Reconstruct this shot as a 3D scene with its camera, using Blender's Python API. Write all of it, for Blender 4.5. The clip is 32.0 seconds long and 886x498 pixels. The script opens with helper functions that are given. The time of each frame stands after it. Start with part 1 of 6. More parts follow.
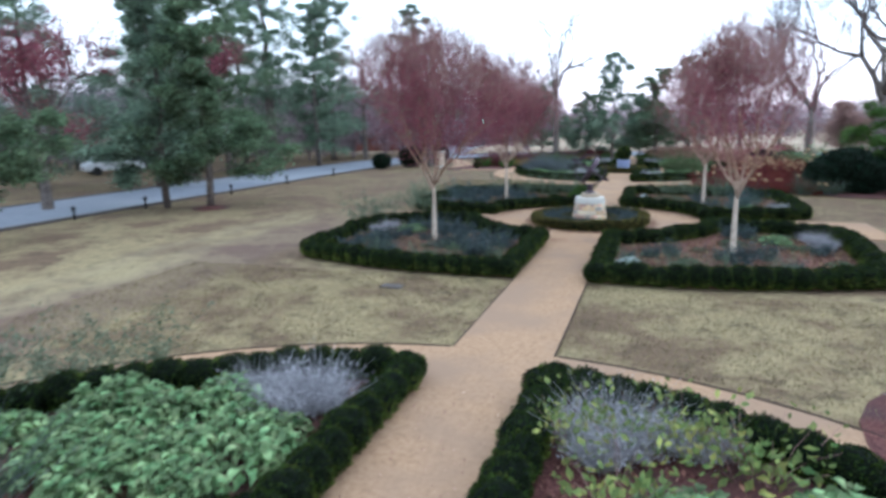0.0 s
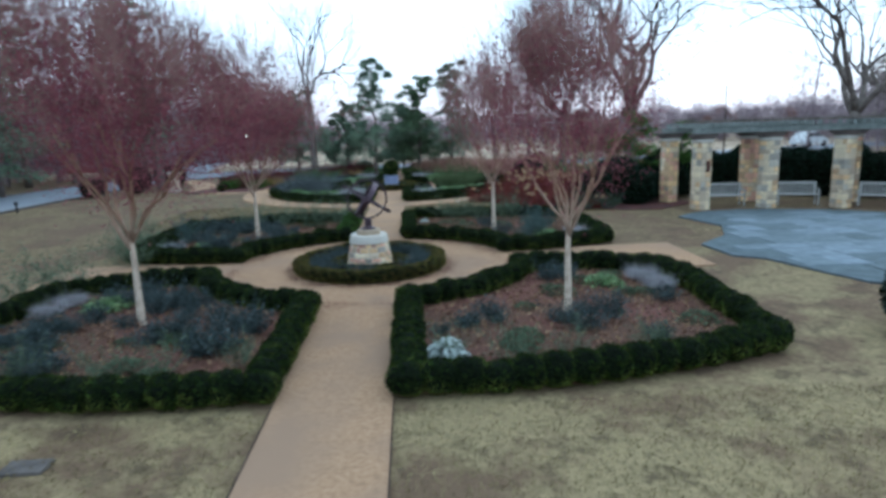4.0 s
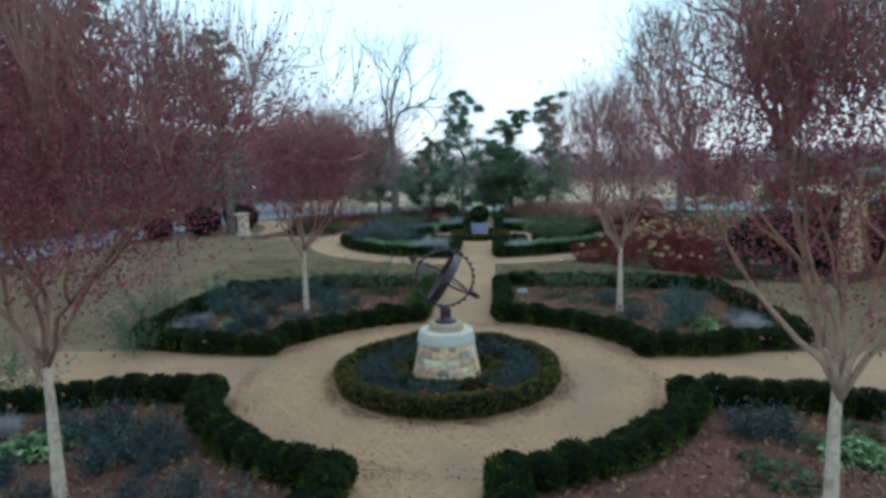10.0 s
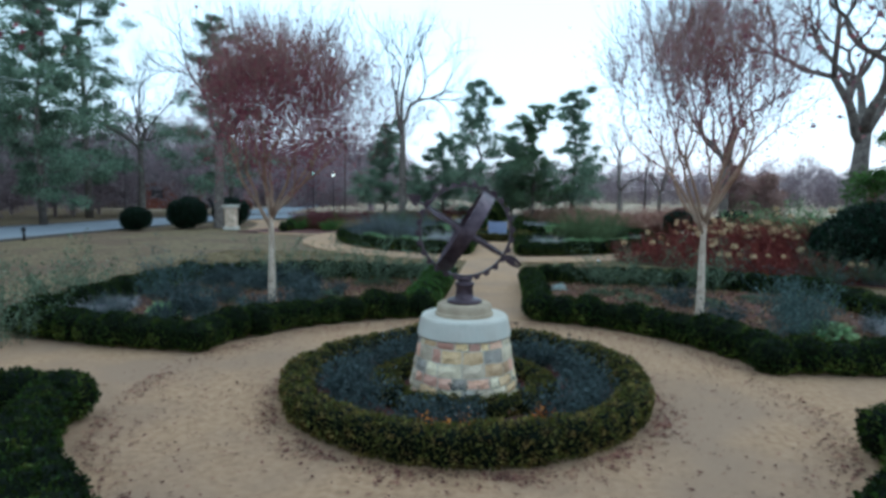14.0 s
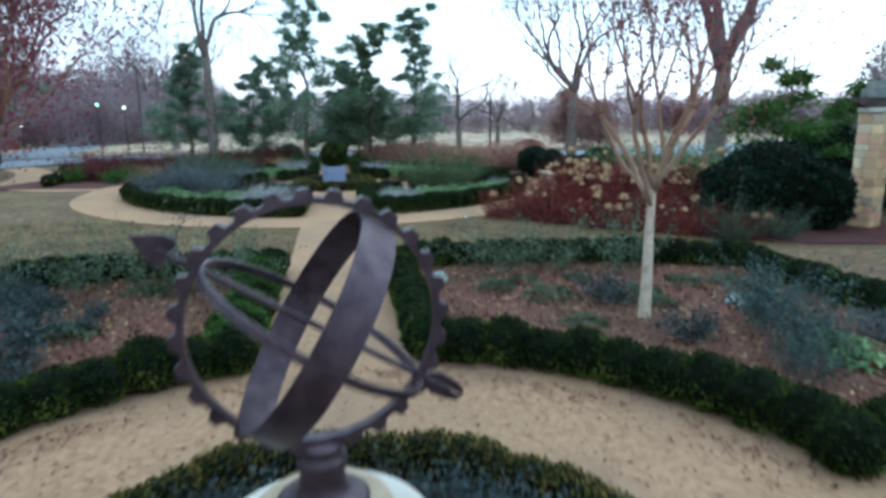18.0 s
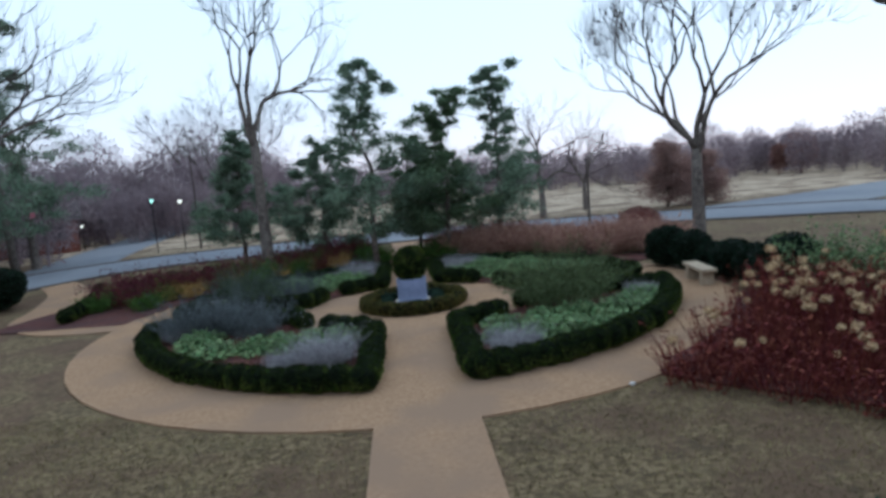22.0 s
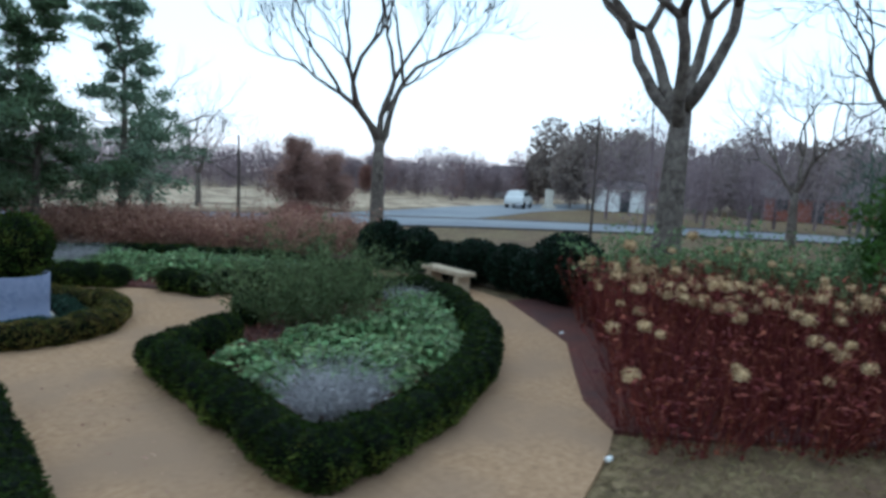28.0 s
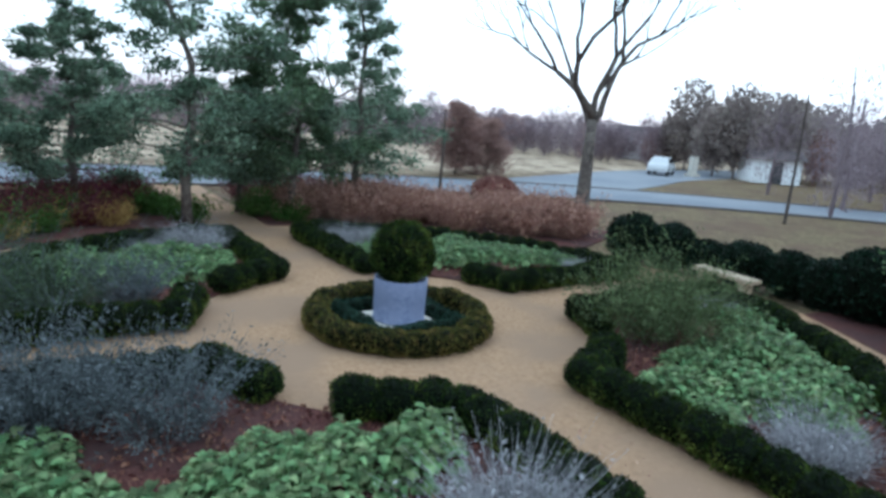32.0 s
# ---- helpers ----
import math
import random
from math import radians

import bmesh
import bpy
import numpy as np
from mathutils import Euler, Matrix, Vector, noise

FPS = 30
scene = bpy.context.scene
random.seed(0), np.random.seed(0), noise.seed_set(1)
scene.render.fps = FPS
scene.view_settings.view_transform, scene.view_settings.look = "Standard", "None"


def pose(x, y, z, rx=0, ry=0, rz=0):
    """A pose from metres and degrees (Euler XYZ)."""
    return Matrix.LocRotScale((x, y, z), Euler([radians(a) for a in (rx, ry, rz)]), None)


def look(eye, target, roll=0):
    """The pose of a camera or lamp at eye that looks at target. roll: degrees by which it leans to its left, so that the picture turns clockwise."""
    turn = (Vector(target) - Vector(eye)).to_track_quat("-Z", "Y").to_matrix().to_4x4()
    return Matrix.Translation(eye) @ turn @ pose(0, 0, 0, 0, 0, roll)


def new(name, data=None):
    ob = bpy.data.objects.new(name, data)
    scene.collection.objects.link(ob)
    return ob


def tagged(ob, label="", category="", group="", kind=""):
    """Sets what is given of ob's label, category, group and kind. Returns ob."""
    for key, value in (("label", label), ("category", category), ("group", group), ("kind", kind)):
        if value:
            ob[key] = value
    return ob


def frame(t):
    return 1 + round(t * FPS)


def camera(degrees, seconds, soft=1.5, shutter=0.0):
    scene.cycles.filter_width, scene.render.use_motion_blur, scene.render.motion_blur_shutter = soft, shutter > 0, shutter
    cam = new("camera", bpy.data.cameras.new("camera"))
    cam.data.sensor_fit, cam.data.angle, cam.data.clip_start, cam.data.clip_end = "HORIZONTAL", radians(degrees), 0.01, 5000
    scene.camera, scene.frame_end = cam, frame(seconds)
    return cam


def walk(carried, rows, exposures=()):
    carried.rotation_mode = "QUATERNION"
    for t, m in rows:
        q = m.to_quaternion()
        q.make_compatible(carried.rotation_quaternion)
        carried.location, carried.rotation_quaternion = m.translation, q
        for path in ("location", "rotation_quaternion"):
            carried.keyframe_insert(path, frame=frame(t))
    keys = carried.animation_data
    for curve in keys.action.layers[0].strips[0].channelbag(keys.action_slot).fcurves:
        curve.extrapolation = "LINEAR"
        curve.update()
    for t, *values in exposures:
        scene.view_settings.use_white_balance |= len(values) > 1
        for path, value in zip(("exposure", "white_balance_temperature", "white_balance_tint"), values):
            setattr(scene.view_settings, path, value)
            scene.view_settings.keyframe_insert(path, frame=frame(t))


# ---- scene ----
cam = camera(71.0, 32.0, soft=3.4, shutter=0.5)
PATH = [
    (0, (2.174, -21.686, 3.566), (1.530, -19.836, 3.161), -1.3),
    (0.5, (1.820, -20.994, 3.652), (1.327, -19.097, 3.254), -2.0),
    (1, (1.547, -20.191, 3.620), (1.163, -18.265, 3.241), -2.0),
    (1.5, (1.340, -19.416, 3.612), (1.022, -17.478, 3.232), -1.9),
    (2, (1.228, -18.718, 3.548), (0.963, -16.771, 3.174), -2.0),
    (2.5, (1.149, -18.026, 3.472), (0.936, -16.071, 3.107), -2.2),
    (3, (1.162, -17.403, 3.357), (1.012, -15.439, 3.012), -2.0),
    (3.5, (1.148, -16.728, 3.684), (1.123, -14.768, 3.285), -2.2),
    (5.5, (1.676, -14.277, 3.177), (1.920, -12.317, 2.861), -0.7),
    (6, (1.886, -13.553, 3.145), (1.962, -11.576, 2.855), 0.0),
    (6.5, (1.873, -12.738, 3.185), (1.860, -10.752, 2.946), 0.7),
    (7, (1.761, -12.080, 3.345), (1.693, -10.091, 3.144), 0.8),
    (7.5, (1.575, -11.488, 3.518), (1.460, -9.501, 3.329), 0.1),
    (8, (1.301, -11.126, 3.578), (1.154, -9.140, 3.391), -0.6),
    (8.5, (1.090, -10.883, 3.521), (0.921, -8.899, 3.331), -1.2),
    (9, (0.972, -10.658, 3.456), (0.791, -8.675, 3.267), -1.4),
    (9.5, (0.977, -10.676, 3.596), (0.794, -8.697, 3.377), -1.6),
    (10, (0.949, -10.648, 3.769), (0.770, -8.674, 3.500), -1.5),
    (10.5, (0.804, -10.394, 4.042), (0.717, -8.431, 3.666), -1.5),
    (11, (0.588, -9.981, 4.131), (0.702, -8.038, 3.671), -1.1),
    (11.5, (0.459, -9.138, 3.789), (0.642, -7.192, 3.366), -0.1),
    (12, (0.398, -8.388, 3.494), (0.573, -6.427, 3.146), -0.1),
    (12.5, (0.363, -7.875, 3.253), (0.518, -5.900, 2.979), -0.2),
    (13, (0.407, -7.401, 2.829), (0.515, -5.415, 2.620), 0.6),
    (13.5, (0.536, -7.048, 2.476), (0.307, -5.069, 2.298), 0.3),
    (15.5, (-0.168, -5.347, 1.942), (-0.184, -3.375, 1.611), -0.2),
    (16, (-0.314, -4.760, 1.776), (-0.251, -2.792, 1.429), -3.0),
    (16.5, (-0.400, -4.315, 1.769), (-0.239, -2.350, 1.433), -8.4),
    (17, (-0.310, -3.981, 1.967), (0.039, -2.048, 1.588), -3.8),
    (17.5, (-0.124, -3.282, 2.238), (0.240, -1.361, 1.818), -2.0),
    (18, (0.110, -2.372, 2.612), (0.436, -0.444, 2.190), -0.3),
    (18.5, (0.262, -1.500, 3.000), (0.562, 0.440, 2.616), 0.2),
    (19, (0.268, -0.593, 3.341), (0.550, 1.357, 2.996), 1.0),
    (19.5, (0.404, 0.311, 3.700), (0.663, 2.269, 3.388), 1.2),
    (20, (0.346, 1.131, 3.850), (0.603, 3.099, 3.602), 1.0),
    (20.5, (0.120, 1.921, 4.024), (0.369, 3.895, 3.817), 0.3),
    (21, (-0.001, 2.714, 4.098), (0.214, 4.691, 3.888), -1.7),
    (21.5, (-0.058, 3.396, 3.900), (0.106, 5.377, 3.681), -4.1),
    (22, (-0.089, 3.769, 3.626), (0.032, 5.750, 3.383), -5.0),
    (22.5, (0.017, 4.103, 3.354), (0.104, 6.082, 3.077), -4.4),
    (23, (0.275, 4.567, 3.004), (0.317, 6.542, 2.693), -3.6),
    (23.5, (0.458, 4.987, 2.691), (0.452, 6.956, 2.342), -3.4),
    (24, (0.596, 5.450, 2.376), (0.527, 7.414, 2.008), -3.7),
    (24.5, (0.650, 5.827, 2.216), (0.806, 7.785, 1.838), -2.7),
    (25, (0.747, 6.707, 1.999), (1.462, 8.545, 1.662), 0.2),
    (25.5, (0.521, 7.200, 1.993), (1.607, 8.865, 1.771), 5.9),
    (27.5, (-0.989, 9.637, 2.547), (0.317, 11.127, 2.275), 4.0),
    (28, (-1.525, 10.278, 2.497), (-0.173, 11.733, 2.268), 2.9),
    (28.5, (-2.087, 10.970, 2.362), (-0.722, 12.409, 2.104), 1.5),
    (29, (-2.576, 11.545, 2.295), (-1.276, 13.048, 2.068), 0.7),
    (29.5, (-3.137, 11.940, 2.338), (-1.894, 13.501, 2.206), 0.6),
    (30, (-3.602, 12.175, 2.506), (-2.436, 13.779, 2.246), -0.9),
    (30.5, (-4.117, 12.371, 2.679), (-2.976, 13.979, 2.342), -1.1),
    (31, (-4.459, 12.539, 2.861), (-3.335, 14.150, 2.480), -0.1),
    (31.5, (-4.701, 12.669, 3.071), (-3.584, 14.280, 2.673), 2.0),
    (32, (-4.938, 12.887, 3.267), (-3.813, 14.490, 2.861), 4.8),
]
EXPOSURES = [(0, -0.03, 5300, 6), (1, -0.3, 5200, 5), (2, -0.55, 5100, 2), (3, -0.6, 5080, -1), (6, -0.33, 5150, -5), (7, -0.40, 5150, -8), (8, -0.68, 5150, -9), (9, -0.78, 5150, -10), (10, -0.76, 5150, -10), (11, -0.25, 5050, -7), (13, -0.86, 5050, -8),
             (16, -0.06, 4950, -7), (17, -0.32, 5000, -7), (19, -0.17, 5080, -7), (20, -0.62, 5150, -7), (21, -1.13, 5280, 1), (22, -1.05, 5350, 3), (24, -0.78, 5130, -4), (25.5, -0.86, 5160, -4), (28, -0.8, 5200, -4), (29, -0.68, 5180, -4),
             (30, -1.02, 5450, 4), (31, -0.34, 5200, -1), (32, -0.37, 5220, -2)]
walk(cam, [(t, look(eye, target, roll)) for t, eye, target, roll in PATH], exposures=EXPOSURES)

# ---- world and light: pale dusk sky, no direct sun ----
world = bpy.data.worlds.new("dusk_sky")
scene.world = world
world.use_nodes = True
wn, wl = world.node_tree.nodes, world.node_tree.links
wn.clear()
w_out = wn.new("ShaderNodeOutputWorld")
w_sky = wn.new("ShaderNodeTexSky")
w_sky.sky_type = "NISHITA"
w_sky.sun_disc = False
w_sky.sun_elevation = radians(48.0)
w_sky.sun_rotation = radians(50.0)
w_sky.dust_density = 1.0
w_bg1 = wn.new("ShaderNodeBackground")
w_bg1.inputs["Strength"].default_value = 0.05
wl.new(w_sky.outputs["Color"], w_bg1.inputs["Color"])
# thin high overcast: white overhead, faintly rose at the horizon
w_co = wn.new("ShaderNodeTexCoord")
w_sep = wn.new("ShaderNodeSeparateXYZ")
w_ramp = wn.new("ShaderNodeValToRGB")
w_ramp.color_ramp.elements[0].position = 0.0
w_ramp.color_ramp.elements[0].color = (0.99, 0.83, 0.88, 1)
w_ramp.color_ramp.elements[1].position = 0.35
w_ramp.color_ramp.elements[1].color = (0.88, 0.955, 1.0, 1)
w_mid = w_ramp.color_ramp.elements.new(0.13)
w_mid.color = (0.94, 0.945, 0.98, 1)
wl.new(w_co.outputs["Generated"], w_sep.inputs[0])
wl.new(w_sep.outputs["Z"], w_ramp.inputs["Fac"])
w_bg2 = wn.new("ShaderNodeBackground")
w_bg2.inputs["Strength"].default_value = 2.05
wl.new(w_ramp.outputs["Color"], w_bg2.inputs["Color"])
w_add = wn.new("ShaderNodeAddShader")
wl.new(w_bg1.outputs[0], w_add.inputs[0])
wl.new(w_bg2.outputs[0], w_add.inputs[1])
wl.new(w_add.outputs[0], w_out.inputs["Surface"])

sun = new("sun", bpy.data.lights.new("sun", "SUN"))
sun.data.energy = 0.5
sun.data.angle = radians(25)
sun.data.color = (1.0, 0.93, 0.86)
sun.matrix_world = look((20, 17, 30), (0, 0, 0))


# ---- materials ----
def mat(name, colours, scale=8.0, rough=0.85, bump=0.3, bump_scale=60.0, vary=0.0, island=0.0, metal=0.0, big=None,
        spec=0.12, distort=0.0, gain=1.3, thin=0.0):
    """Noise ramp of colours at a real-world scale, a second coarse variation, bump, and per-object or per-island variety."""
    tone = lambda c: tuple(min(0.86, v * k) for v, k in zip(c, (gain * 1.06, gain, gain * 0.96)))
    m = bpy.data.materials.new(name)
    m.use_nodes = True
    n, l = m.node_tree.nodes, m.node_tree.links
    b = n["Principled BSDF"]
    b.inputs["Roughness"].default_value = rough
    b.inputs["Metallic"].default_value = metal
    b.inputs["Specular IOR Level"].default_value = spec
    co = n.new("ShaderNodeTexCoord")
    noi = n.new("ShaderNodeTexNoise")
    noi.inputs["Scale"].default_value = scale
    noi.inputs["Detail"].default_value = 5
    noi.inputs["Distortion"].default_value = distort
    l.new(co.outputs["Object"], noi.inputs["Vector"])
    ramp = n.new("ShaderNodeValToRGB")
    el = ramp.color_ramp.elements
    k = len(colours)
    for i, c in enumerate(colours):
        pos = 0.3 + 0.4 * i / max(k - 1, 1)
        e = el[i] if i < 2 else el.new(pos)
        e.position = pos
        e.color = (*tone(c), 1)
    l.new(noi.outputs["Fac"], ramp.inputs["Fac"])
    col = ramp.outputs["Color"]
    if big:
        n2 = n.new("ShaderNodeTexNoise")
        n2.inputs["Scale"].default_value = big[0]
        n2.inputs["Detail"].default_value = 3
        l.new(co.outputs["Object"], n2.inputs["Vector"])
        mr = n.new("ShaderNodeMapRange")
        mr.inputs[1].default_value, mr.inputs[2].default_value = 0.42, 0.62
        l.new(n2.outputs["Fac"], mr.inputs[0])
        mx = n.new("ShaderNodeMixRGB")
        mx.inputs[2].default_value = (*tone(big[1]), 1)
        l.new(mr.outputs[0], mx.inputs[0])
        l.new(col, mx.inputs[1])
        col = mx.outputs[0]
    if vary or island:
        hs = n.new("ShaderNodeHueSaturation")
        if island:
            src = n.new("ShaderNodeNewGeometry").outputs["Random Per Island"]
            amt = island
        else:
            src = n.new("ShaderNodeObjectInfo").outputs["Random"]
            amt = vary
        mv = n.new("ShaderNodeMapRange")
        mv.inputs[3].default_value, mv.inputs[4].default_value = 1 - amt, 1 + amt
        l.new(src, mv.inputs[0])
        l.new(mv.outputs[0], hs.inputs["Value"])
        mh = n.new("ShaderNodeMapRange")
        mh.inputs[3].default_value, mh.inputs[4].default_value = 0.5 - amt * 0.04, 0.5 + amt * 0.04
        l.new(src, mh.inputs[0])
        l.new(mh.outputs[0], hs.inputs["Hue"])
        l.new(col, hs.inputs["Color"])
        col = hs.outputs["Color"]
    l.new(col, b.inputs["Base Color"])
    if bump:
        nb = n.new("ShaderNodeTexNoise")
        nb.inputs["Scale"].default_value = bump_scale
        nb.inputs["Detail"].default_value = 4
        l.new(co.outputs["Object"], nb.inputs["Vector"])
        bp = n.new("ShaderNodeBump")
        bp.inputs["Strength"].default_value = bump
        bp.inputs["Distance"].default_value = 0.02
        l.new(nb.outputs["Fac"], bp.inputs["Height"])
        l.new(bp.outputs["Normal"], b.inputs["Normal"])
    if thin:
        # leaves let part of the light through
        tr, mix = n.new("ShaderNodeBsdfTranslucent"), n.new("ShaderNodeMixShader")
        mix.inputs[0].default_value = thin
        l.new(col, tr.inputs["Color"])
        l.new(b.outputs[0], mix.inputs[1])
        l.new(tr.outputs[0], mix.inputs[2])
        l.new(mix.outputs[0], n["Material Output"].inputs["Surface"])
    return m


M_LAWN = mat("dormant_lawn", [(0.048, 0.034, 0.02), (0.118, 0.089, 0.052), (0.195, 0.15, 0.088)], 9.0, 0.95, 0.5, 60, distort=0.3)


def lawn_patches(m):
    """Brown and green wear patches, straw-coloured grass to the south, and the pale field across the road."""
    n, l = m.node_tree.nodes, m.node_tree.links
    b = n["Principled BSDF"]
    col = b.inputs["Base Color"].links[0].from_socket
    co = n.new("ShaderNodeTexCoord")
    for scale, lo, hi, amount, tone in ((0.9, 0.50, 0.66, 0.3, (0.08, 0.078, 0.04)),):
        noi = n.new("ShaderNodeTexNoise")
        noi.inputs["Scale"].default_value = scale
        noi.inputs["Detail"].default_value = 9
        noi.inputs["Roughness"].default_value = 0.72
        l.new(co.outputs["Object"], noi.inputs["Vector"])
        mr = n.new("ShaderNodeMapRange")
        mr.inputs[1].default_value, mr.inputs[2].default_value, mr.inputs[4].default_value = lo, hi, amount
        l.new(noi.outputs["Fac"], mr.inputs[0])
        mx = n.new("ShaderNodeMixRGB")
        mx.inputs[2].default_value = (tone[0] * 1.38, tone[1] * 1.3, tone[2] * 1.25, 1)
        l.new(mr.outputs[0], mx.inputs[0])
        l.new(col, mx.inputs[1])
        col = mx.outputs[0]
    sep = n.new("ShaderNodeSeparateXYZ")
    l.new(co.outputs["Object"], sep.inputs[0])
    for lo, hi, amount, tone in ((4.0, -8.0, 0.55, (0.27, 0.225, 0.125)), (43.0, 50.0, 0.85, (0.40, 0.33, 0.25))):
        mr = n.new("ShaderNodeMapRange")
        mr.inputs[1].default_value, mr.inputs[2].default_value, mr.inputs[4].default_value = lo, hi, amount
        l.new(sep.outputs["Y"], mr.inputs[0])
        mx = n.new("ShaderNodeMixRGB")
        mx.inputs[2].default_value = (tone[0] * 1.38, tone[1] * 1.3, tone[2] * 1.25, 1)
        l.new(mr.outputs[0], mx.inputs[0])
        l.new(col, mx.inputs[1])
        col = mx.outputs[0]
    for scale, lo, hi, amount, tone in ((0.36, 0.46, 0.57, 0.85, (0.092, 0.06, 0.042)), (1.7, 0.53, 0.64, 0.75, (0.055, 0.042, 0.028)), (14.0, 0.50, 0.66, 0.6, (0.05, 0.04, 0.025))):
        noi = n.new("ShaderNodeTexNoise")
        noi.inputs["Scale"].default_value = scale
        noi.inputs["Detail"].default_value = 9
        noi.inputs["Roughness"].default_value = 0.7
        l.new(co.outputs["Object"], noi.inputs["Vector"])
        mr = n.new("ShaderNodeMapRange")
        mr.inputs[1].default_value, mr.inputs[2].default_value, mr.inputs[4].default_value = lo, hi, amount
        l.new(noi.outputs["Fac"], mr.inputs[0])
        mx = n.new("ShaderNodeMixRGB")
        mx.inputs[2].default_value = (tone[0] * 1.38, tone[1] * 1.3, tone[2] * 1.25, 1)
        l.new(mr.outputs[0], mx.inputs[0])
        l.new(col, mx.inputs[1])
        col = mx.outputs[0]
    # worn track along the west lawn, with a paler strip beside it
    for x0, half, amount, tone in ((-11.6, 0.25, 0.3, (0.37, 0.31, 0.19)), (-10.4, 0.25, 0.3, (0.37, 0.31, 0.19)), (-8.9, 1.2, 0.55, (0.14, 0.09, 0.076))):
        wob = n.new("ShaderNodeTexNoise")
        wob.inputs["Scale"].default_value = 0.35
        wob.inputs["Detail"].default_value = 6
        l.new(co.outputs["Object"], wob.inputs["Vector"])
        off = n.new("ShaderNodeMath")
        off.operation = "MULTIPLY_ADD"
        l.new(wob.outputs["Fac"], off.inputs[0])
        off.inputs[1].default_value = 2.6
        l.new(sep.outputs["X"], off.inputs[2])
        gap = n.new("ShaderNodeMath")
        gap.operation = "SUBTRACT"
        l.new(off.outputs[0], gap.inputs[0])
        gap.inputs[1].default_value = x0 + 1.3
        away = n.new("ShaderNodeMath")
        away.operation = "ABSOLUTE"
        l.new(gap.outputs[0], away.inputs[0])
        mr = n.new("ShaderNodeMapRange")
        mr.inputs[1].default_value, mr.inputs[2].default_value, mr.inputs[4].default_value = half + 0.5, half - 0.4, amount
        l.new(away.outputs[0], mr.inputs[0])
        end = n.new("ShaderNodeMapRange")
        end.inputs[1].default_value, end.inputs[2].default_value = 2.0, -4.0
        l.new(sep.outputs["Y"], end.inputs[0])
        both = n.new("ShaderNodeMath")
        both.operation = "MULTIPLY"
        l.new(mr.outputs[0], both.inputs[0])
        l.new(end.outputs[0], both.inputs[1])
        mx = n.new("ShaderNodeMixRGB")
        mx.inputs[2].default_value = (*tone, 1)
        l.new(both.outputs[0], mx.inputs[0])
        l.new(col, mx.inputs[1])
        col = mx.outputs[0]
    l.new(col, b.inputs["Base Color"])


lawn_patches(M_LAWN)
M_PATH = mat("decomposed_granite", [(0.205, 0.133, 0.083), (0.262, 0.172, 0.106), (0.30, 0.203, 0.131)], 14.0, 0.95, 0.5, 140,
             big=(0.6, (0.215, 0.148, 0.102)))
M_MULCH = mat("bark_mulch", [(0.03, 0.014, 0.014), (0.08, 0.034, 0.031), (0.13, 0.062, 0.054)], 30.0, 0.95, 1.0, 70,
              big=(1.2, (0.06, 0.034, 0.034)))
M_MULCHB = mat("brown_bark_mulch", [(0.035, 0.02, 0.016), (0.085, 0.05, 0.038), (0.135, 0.083, 0.062)], 30.0, 0.95, 1.0, 70, big=(0.7, (0.11, 0.052, 0.045)))
M_LITTER = mat("brown_leaf_litter", [(0.06, 0.034, 0.024), (0.14, 0.085, 0.056), (0.24, 0.16, 0.105)], 6.0, 0.9, 0.0, island=0.6)
M_CHIP = mat("mulch_chip", [(0.05, 0.022, 0.02), (0.185, 0.085, 0.066)], 6.0, 0.9, 0.0, island=0.6)
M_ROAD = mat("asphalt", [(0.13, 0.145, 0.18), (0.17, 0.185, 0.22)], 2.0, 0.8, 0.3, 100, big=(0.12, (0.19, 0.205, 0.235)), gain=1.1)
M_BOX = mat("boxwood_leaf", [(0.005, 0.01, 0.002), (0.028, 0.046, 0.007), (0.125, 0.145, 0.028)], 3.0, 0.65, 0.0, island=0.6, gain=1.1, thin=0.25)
# near-black bush core: the shade between leaves put into its colour
M_SHADECORE = mat("boxwood_shade", [(0.001, 0.0025, 0.0008), (0.003, 0.006, 0.002)], 12.0, 0.9, 0.8, 30, gain=1.0)
M_RING = mat("ring_hedge_leaf", [(0.02, 0.023, 0.005), (0.066, 0.064, 0.016), (0.165, 0.112, 0.038)], 7.0, 0.6, 0.0, island=0.55, thin=0.25)
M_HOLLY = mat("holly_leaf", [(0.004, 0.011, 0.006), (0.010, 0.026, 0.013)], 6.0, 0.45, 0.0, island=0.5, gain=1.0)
M_BARK_PALE = mat("smooth_pale_bark", [(0.24, 0.185, 0.145), (0.39, 0.33, 0.27), (0.49, 0.43, 0.36)], 6.0, 0.8, 0.4, 25, distort=1.5)


